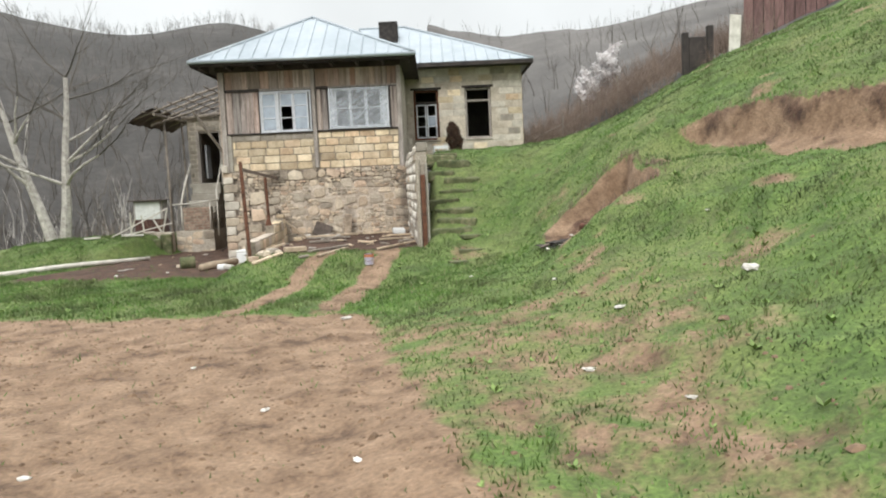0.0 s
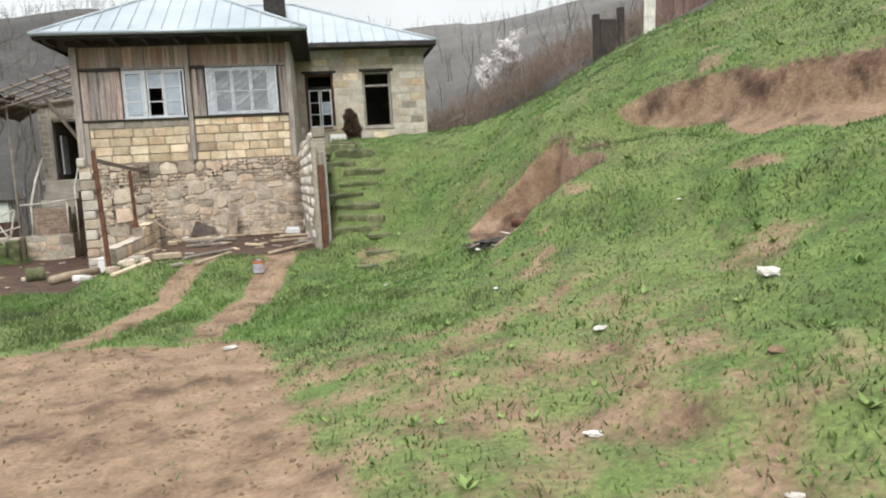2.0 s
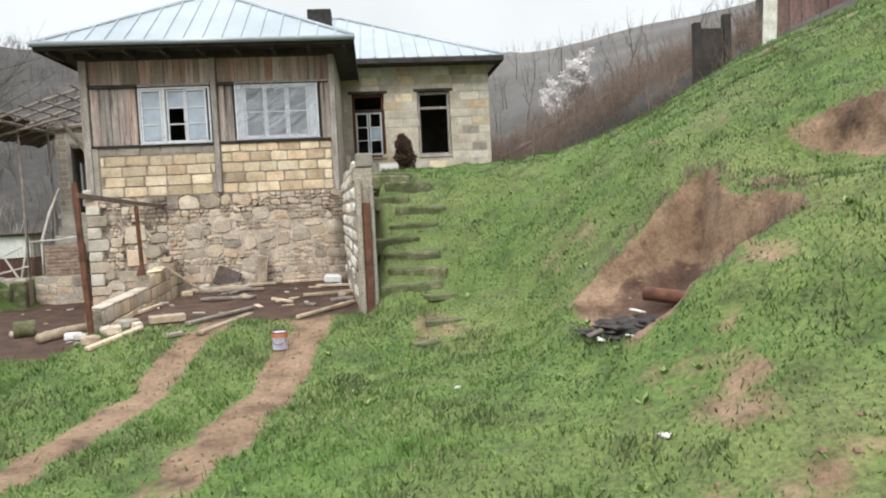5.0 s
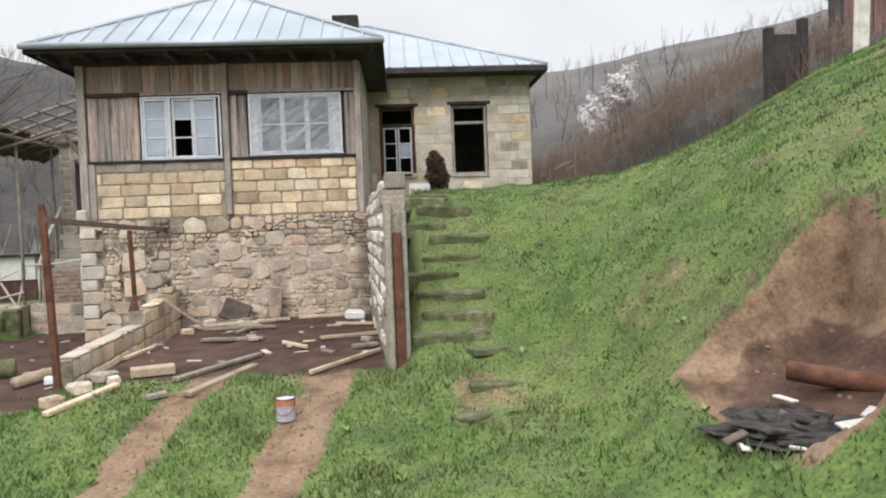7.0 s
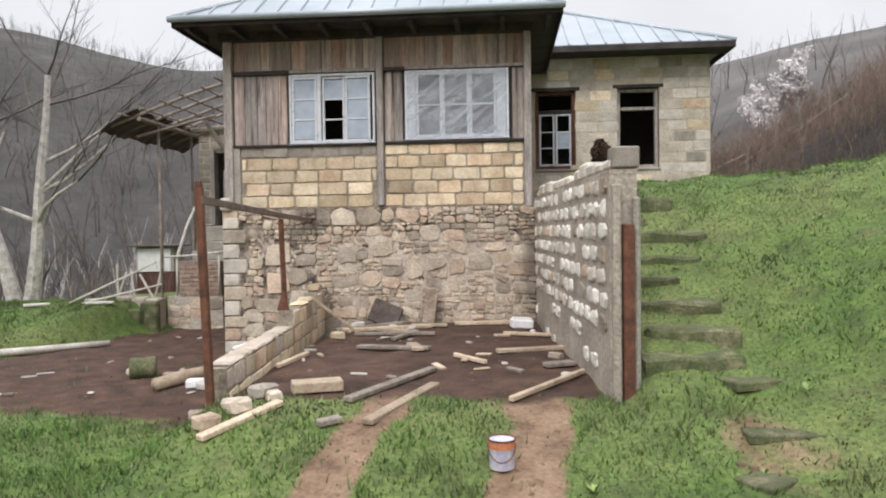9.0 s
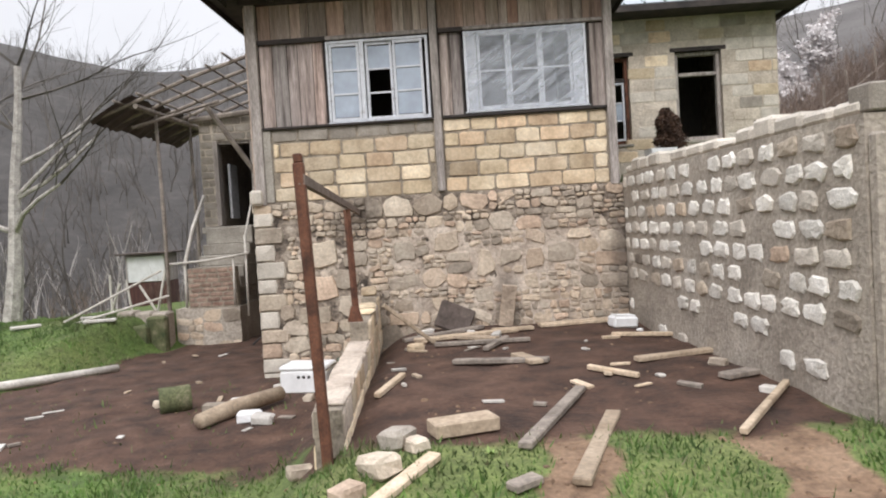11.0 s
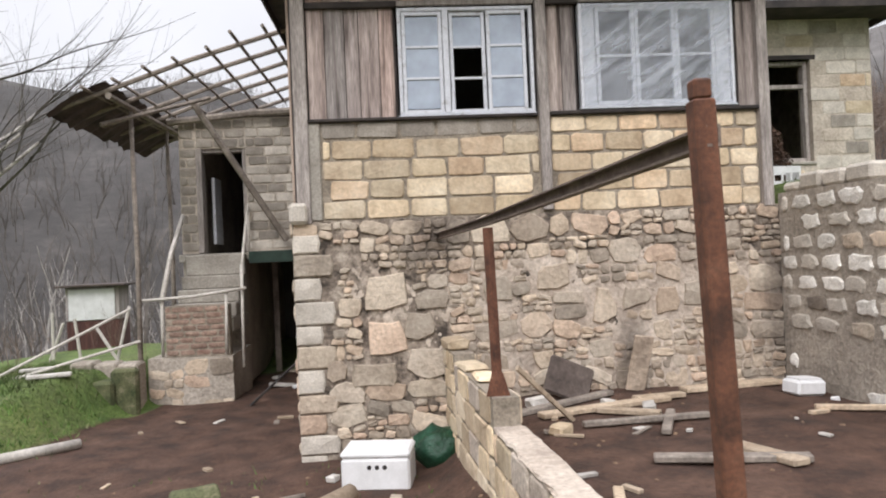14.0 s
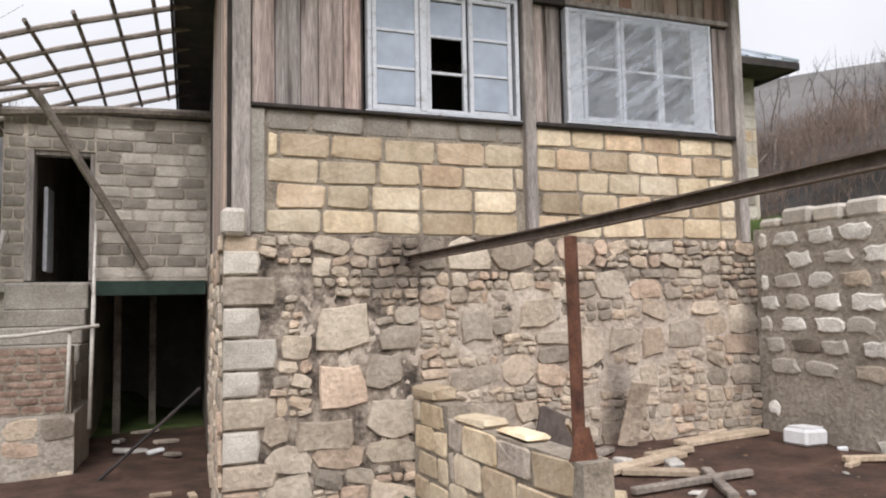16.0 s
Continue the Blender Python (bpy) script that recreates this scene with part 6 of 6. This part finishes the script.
for k, (x, y, s) in enumerate(((-3.4, 2.3, 0.5), (-3.9, 3.0, 0.4), (-4.6, 2.2, 0.45), (-3.0, 3.4, 0.35))):
    box_thing("pale_board", "pale weathered board lying on the grassy bank", "board", x, y, 0.015, s, 0.12, 0.05, 20 + 9 * k, M_CARD, 0, 0, "pale boards on the bank")

# ---- masonry of the front, stone by stone ----
frng = random.Random(91)


def quoin(u, v):
    return u < 0.36 and -0.5 < v < 1.75


# the few large faces in the rubble: middle, width and height
BIG = ((0.86, 1.22, 0.42, 0.34), (0.86, 0.78, 0.36, 0.28), (1.18, 0.88, 0.32, 0.26), (3.62, 1.02, 0.24, 0.22), (2.98, 1.0, 0.22, 0.34), (0.72, 0.42, 0.42, 0.2), (3.3, 1.06, 0.28, 0.2), (2.5, 1.3, 0.3, 0.24), (4.2, 1.3, 0.3, 0.14), (1.95, 1.2, 0.26, 0.24))
rubble(front_low, 0.0, X1 + 0.05, -0.5, ZF - 0.005, frng, None, (0.012, 0.04), 0.05, 0.3, 0.96, lambda u, v: quoin(u, v) or any(abs(u - a) < w * 0.75 and abs(v - c) < h * 0.7 for a, c, w, h in BIG))
for a, c, w, h in BIG:
    j = lambda r: frng.uniform(-r, r)
    poly = [(a - w / 2 + j(0.02), c - h / 2 + j(0.03)), (a + j(0.05), c - h / 2 + j(0.02)), (a + w / 2 + j(0.03), c - h / 2 + 0.03 + j(0.03)), (a + w / 2 + j(0.02), c + j(0.04)), (a + w / 2 - 0.03 + j(0.03), c + h / 2 + j(0.02)), (a + j(0.08), c + h / 2 + j(0.02)), (a - w / 2 + 0.03 + j(0.03), c + h / 2 + j(0.03)), (a - w / 2 + j(0.02), c + j(0.05))]
    vv, ff = slab_piece(poly, 0.036, 0.05, frng, 0.012, 0.004)
    ob = new("stone", mesh_from("stone", vv, ff, M_STONE))
    ob.parent = front_low
v = -0.5
k = 0
while v < 1.72:
    h = frng.uniform(0.16, 0.24)
    w = 0.38 if k % 2 else 0.26
    poly = [(0.0, v + 0.01), (w / 2, v + 0.005), (w - 0.02, v + 0.012), (w, v + h / 2), (w - 0.015, v + h - 0.012), (w / 2, v + h - 0.006), (0.005, v + h - 0.01), (0.0, v + h / 2)]
    vv, ff = slab_piece(poly, 0.03, 0.05, frng, 0.018, 0.006)
    ob = new("quoin", mesh_from("quoin", vv, ff, M_WHITEBLOCK if frng.random() < 0.55 else M_STONE))
    ob.parent = front_low
    v += h
    k += 1
block_wall(front_up, "block", frng, 0.3, 2.42, ZF + 0.005, ZS - 0.2, 0.193, 0.4, M_BLOCK, pose(0, 0.03, 0), 0.016, 0.014, mats=((M_BLOCK, 8), (M_GREYBLOCK, 0.3)))
block_wall(front_up, "block", frng, 2.54, X1 - 0.12, ZF + 0.005, ZS - 0.2, 0.193, 0.38, M_BLOCK, pose(0, 0.03, 0), 0.016, 0.014, mats=((M_BLOCK, 8), (M_GREYBLOCK, 0.3)))
block_wall(front_up, "block", frng, 0.3, 2.42, ZS - 0.195, ZS - 0.03, 0.17, 0.38, M_GREYBLOCK, pose(0, 0.03, 0), 0.014, 0.01)
block_wall(front_up, "block", frng, 2.54, X1 - 0.12, ZS - 0.195, ZS - 0.03, 0.17, 0.36, M_BLOCK, pose(0, 0.03, 0), 0.014, 0.01, mats=((M_BLOCK, 4), (M_GREYBLOCK, 1)))
part("pillar", boxed(0.17, 0.295, 0.0, 0.2, 1.93, ZS - 0.03, 0.01), M_CONCRETE, house, "rough concrete pillar")
rubble(left_low, -3.2, -0.05, -0.5, ZF - 0.01, frng, pose(0, 0, 0, 0, 0, -90), (0.006, 0.03), 0.12, 0.28, 0.9)

# the uneven lime mortar that the rubble is bedded in: it stands back along the top courses and by the corner, and buries many stones elsewhere
def mortar_face(parent, u0, u1, v0, v1, step=0.014):
    us, vs = np.arange(u0, u1, step), np.arange(v0, v1, step)
    U, V = np.meshgrid(us, vs)
    rough = 0.55 * wave(U, V, 0.17, 2.3) + 0.5 * wave(U + 0.3 * V, V, 0.071, 5.1) + 0.4 * wave(U, V - 0.2 * U, 0.034, 1.7) + 0.25 * wave(U, V, 0.015, 4.4)
    thick = 0.3 + 0.75 * sstep(1.0, 2.2, U) * sstep(1.66, 1.4, V) + 0.25 * wave(U, V, 0.45, 8.8) - 0.9 * sstep(1.5, 1.72, V) - 0.35 * sstep(1.3, 0.6, U) * sstep(0.9, 0.4, V)
    out = np.clip(-0.011 + 0.016 * thick + 0.013 * rough, -0.03, 0.03)
    co = np.stack([U, 0.004 - out - 0.006, V], -1).reshape(-1, 3)
    ny, nx = U.shape
    idx = np.arange(nx * ny).reshape(ny, nx)
    quads = np.stack([idx[:-1, :-1], idx[:-1, 1:], idx[1:, 1:], idx[1:, :-1]], -1).reshape(-1, 4)
    me = bpy.data.meshes.new("mortar_bed")
    me.from_pydata(co.tolist(), [], quads.tolist())
    me.polygons.foreach_set("use_smooth", np.ones(len(quads), bool))
    me.materials.append(M_BED)
    me.update()
    ob = new("mortar_bed", me)
    ob.parent = parent
    tagged(ob, "uneven beige lime mortar")


mortar_face(front_low, 0.3, X1 + 0.02, -0.45, ZF - 0.01)
# debris inside the passage
for k, (x, y, s, mt) in enumerate(((-0.9, 4.4, 0.4, M_CARD), (-0.5, 4.8, 0.35, M_STONE), (-1.1, 5.2, 0.3, M_CARD), (-0.4, 3.9, 0.28, M_POLE), (-0.8, 5.8, 0.4, M_STONE), (-0.6, 4.2, 0.2, M_STYRO))):
    box_thing("scrap_board", "scrap board lying in the passage", "board", x, y, 0.01, s, 0.1, 0.05, 40 * k, mt, 4, 6, "scrap in the passage")
lt = thing("leaning_pole", "dark thin pole leaning in the passage mouth", "pole", pose(-1.1, 3.0, float(gz(-1.1, 3.0))))
part("pole", tube(bmesh.new(), [(0, 0, 0), (1.0, 0.4, 0.85)], 0.02, 6), M_DARKWOOD, lt)
for x, y in ((-1.2, 6.0), (-0.75, 6.6)):
    pz = float(gz(x, y))
    ps = thing("cellar_post", "pale wooden prop post in the dark passage", "post", pose(x, y, pz - 0.05))
    part("post_body", boxed(-0.05, 0.05, -0.05, 0.05, 0, 1.62 - pz + 0.05, 0.008), M_POLE, ps)

# chips and scraps trodden into the yard
krng = random.Random(101)
for k in range(46):
    if k < 24:
        x, y = krng.uniform(1.9, 4.9), krng.uniform(-4.2, -0.4)
    else:
        x, y = krng.uniform(-2.2, 1.2), krng.uniform(-2.8, 2.2)
    L, w = krng.uniform(0.06, 0.24), krng.uniform(0.025, 0.07)
    box_thing("wood_chip", "small pale splinter trodden into the mud", "scrap", x, y, 0.004, L, w, krng.uniform(0.012, 0.03), krng.uniform(0, 180), (M_BOARD, M_CARD, M_POLE)[k % 3], krng.uniform(-6, 6), krng.uniform(-6, 6), "splinters in the mud", 0.003)

lst = thing("ledge_stone", "broken pale stone resting on the wall ledge", "stone", pose(0.07, -0.02, ZF - 0.02, 0, 0, 12))
part("stone_body", boxed(-0.09, 0.08, -0.08, 0.05, 0, 0.2, 0.03), M_WHITEBLOCK, lst)
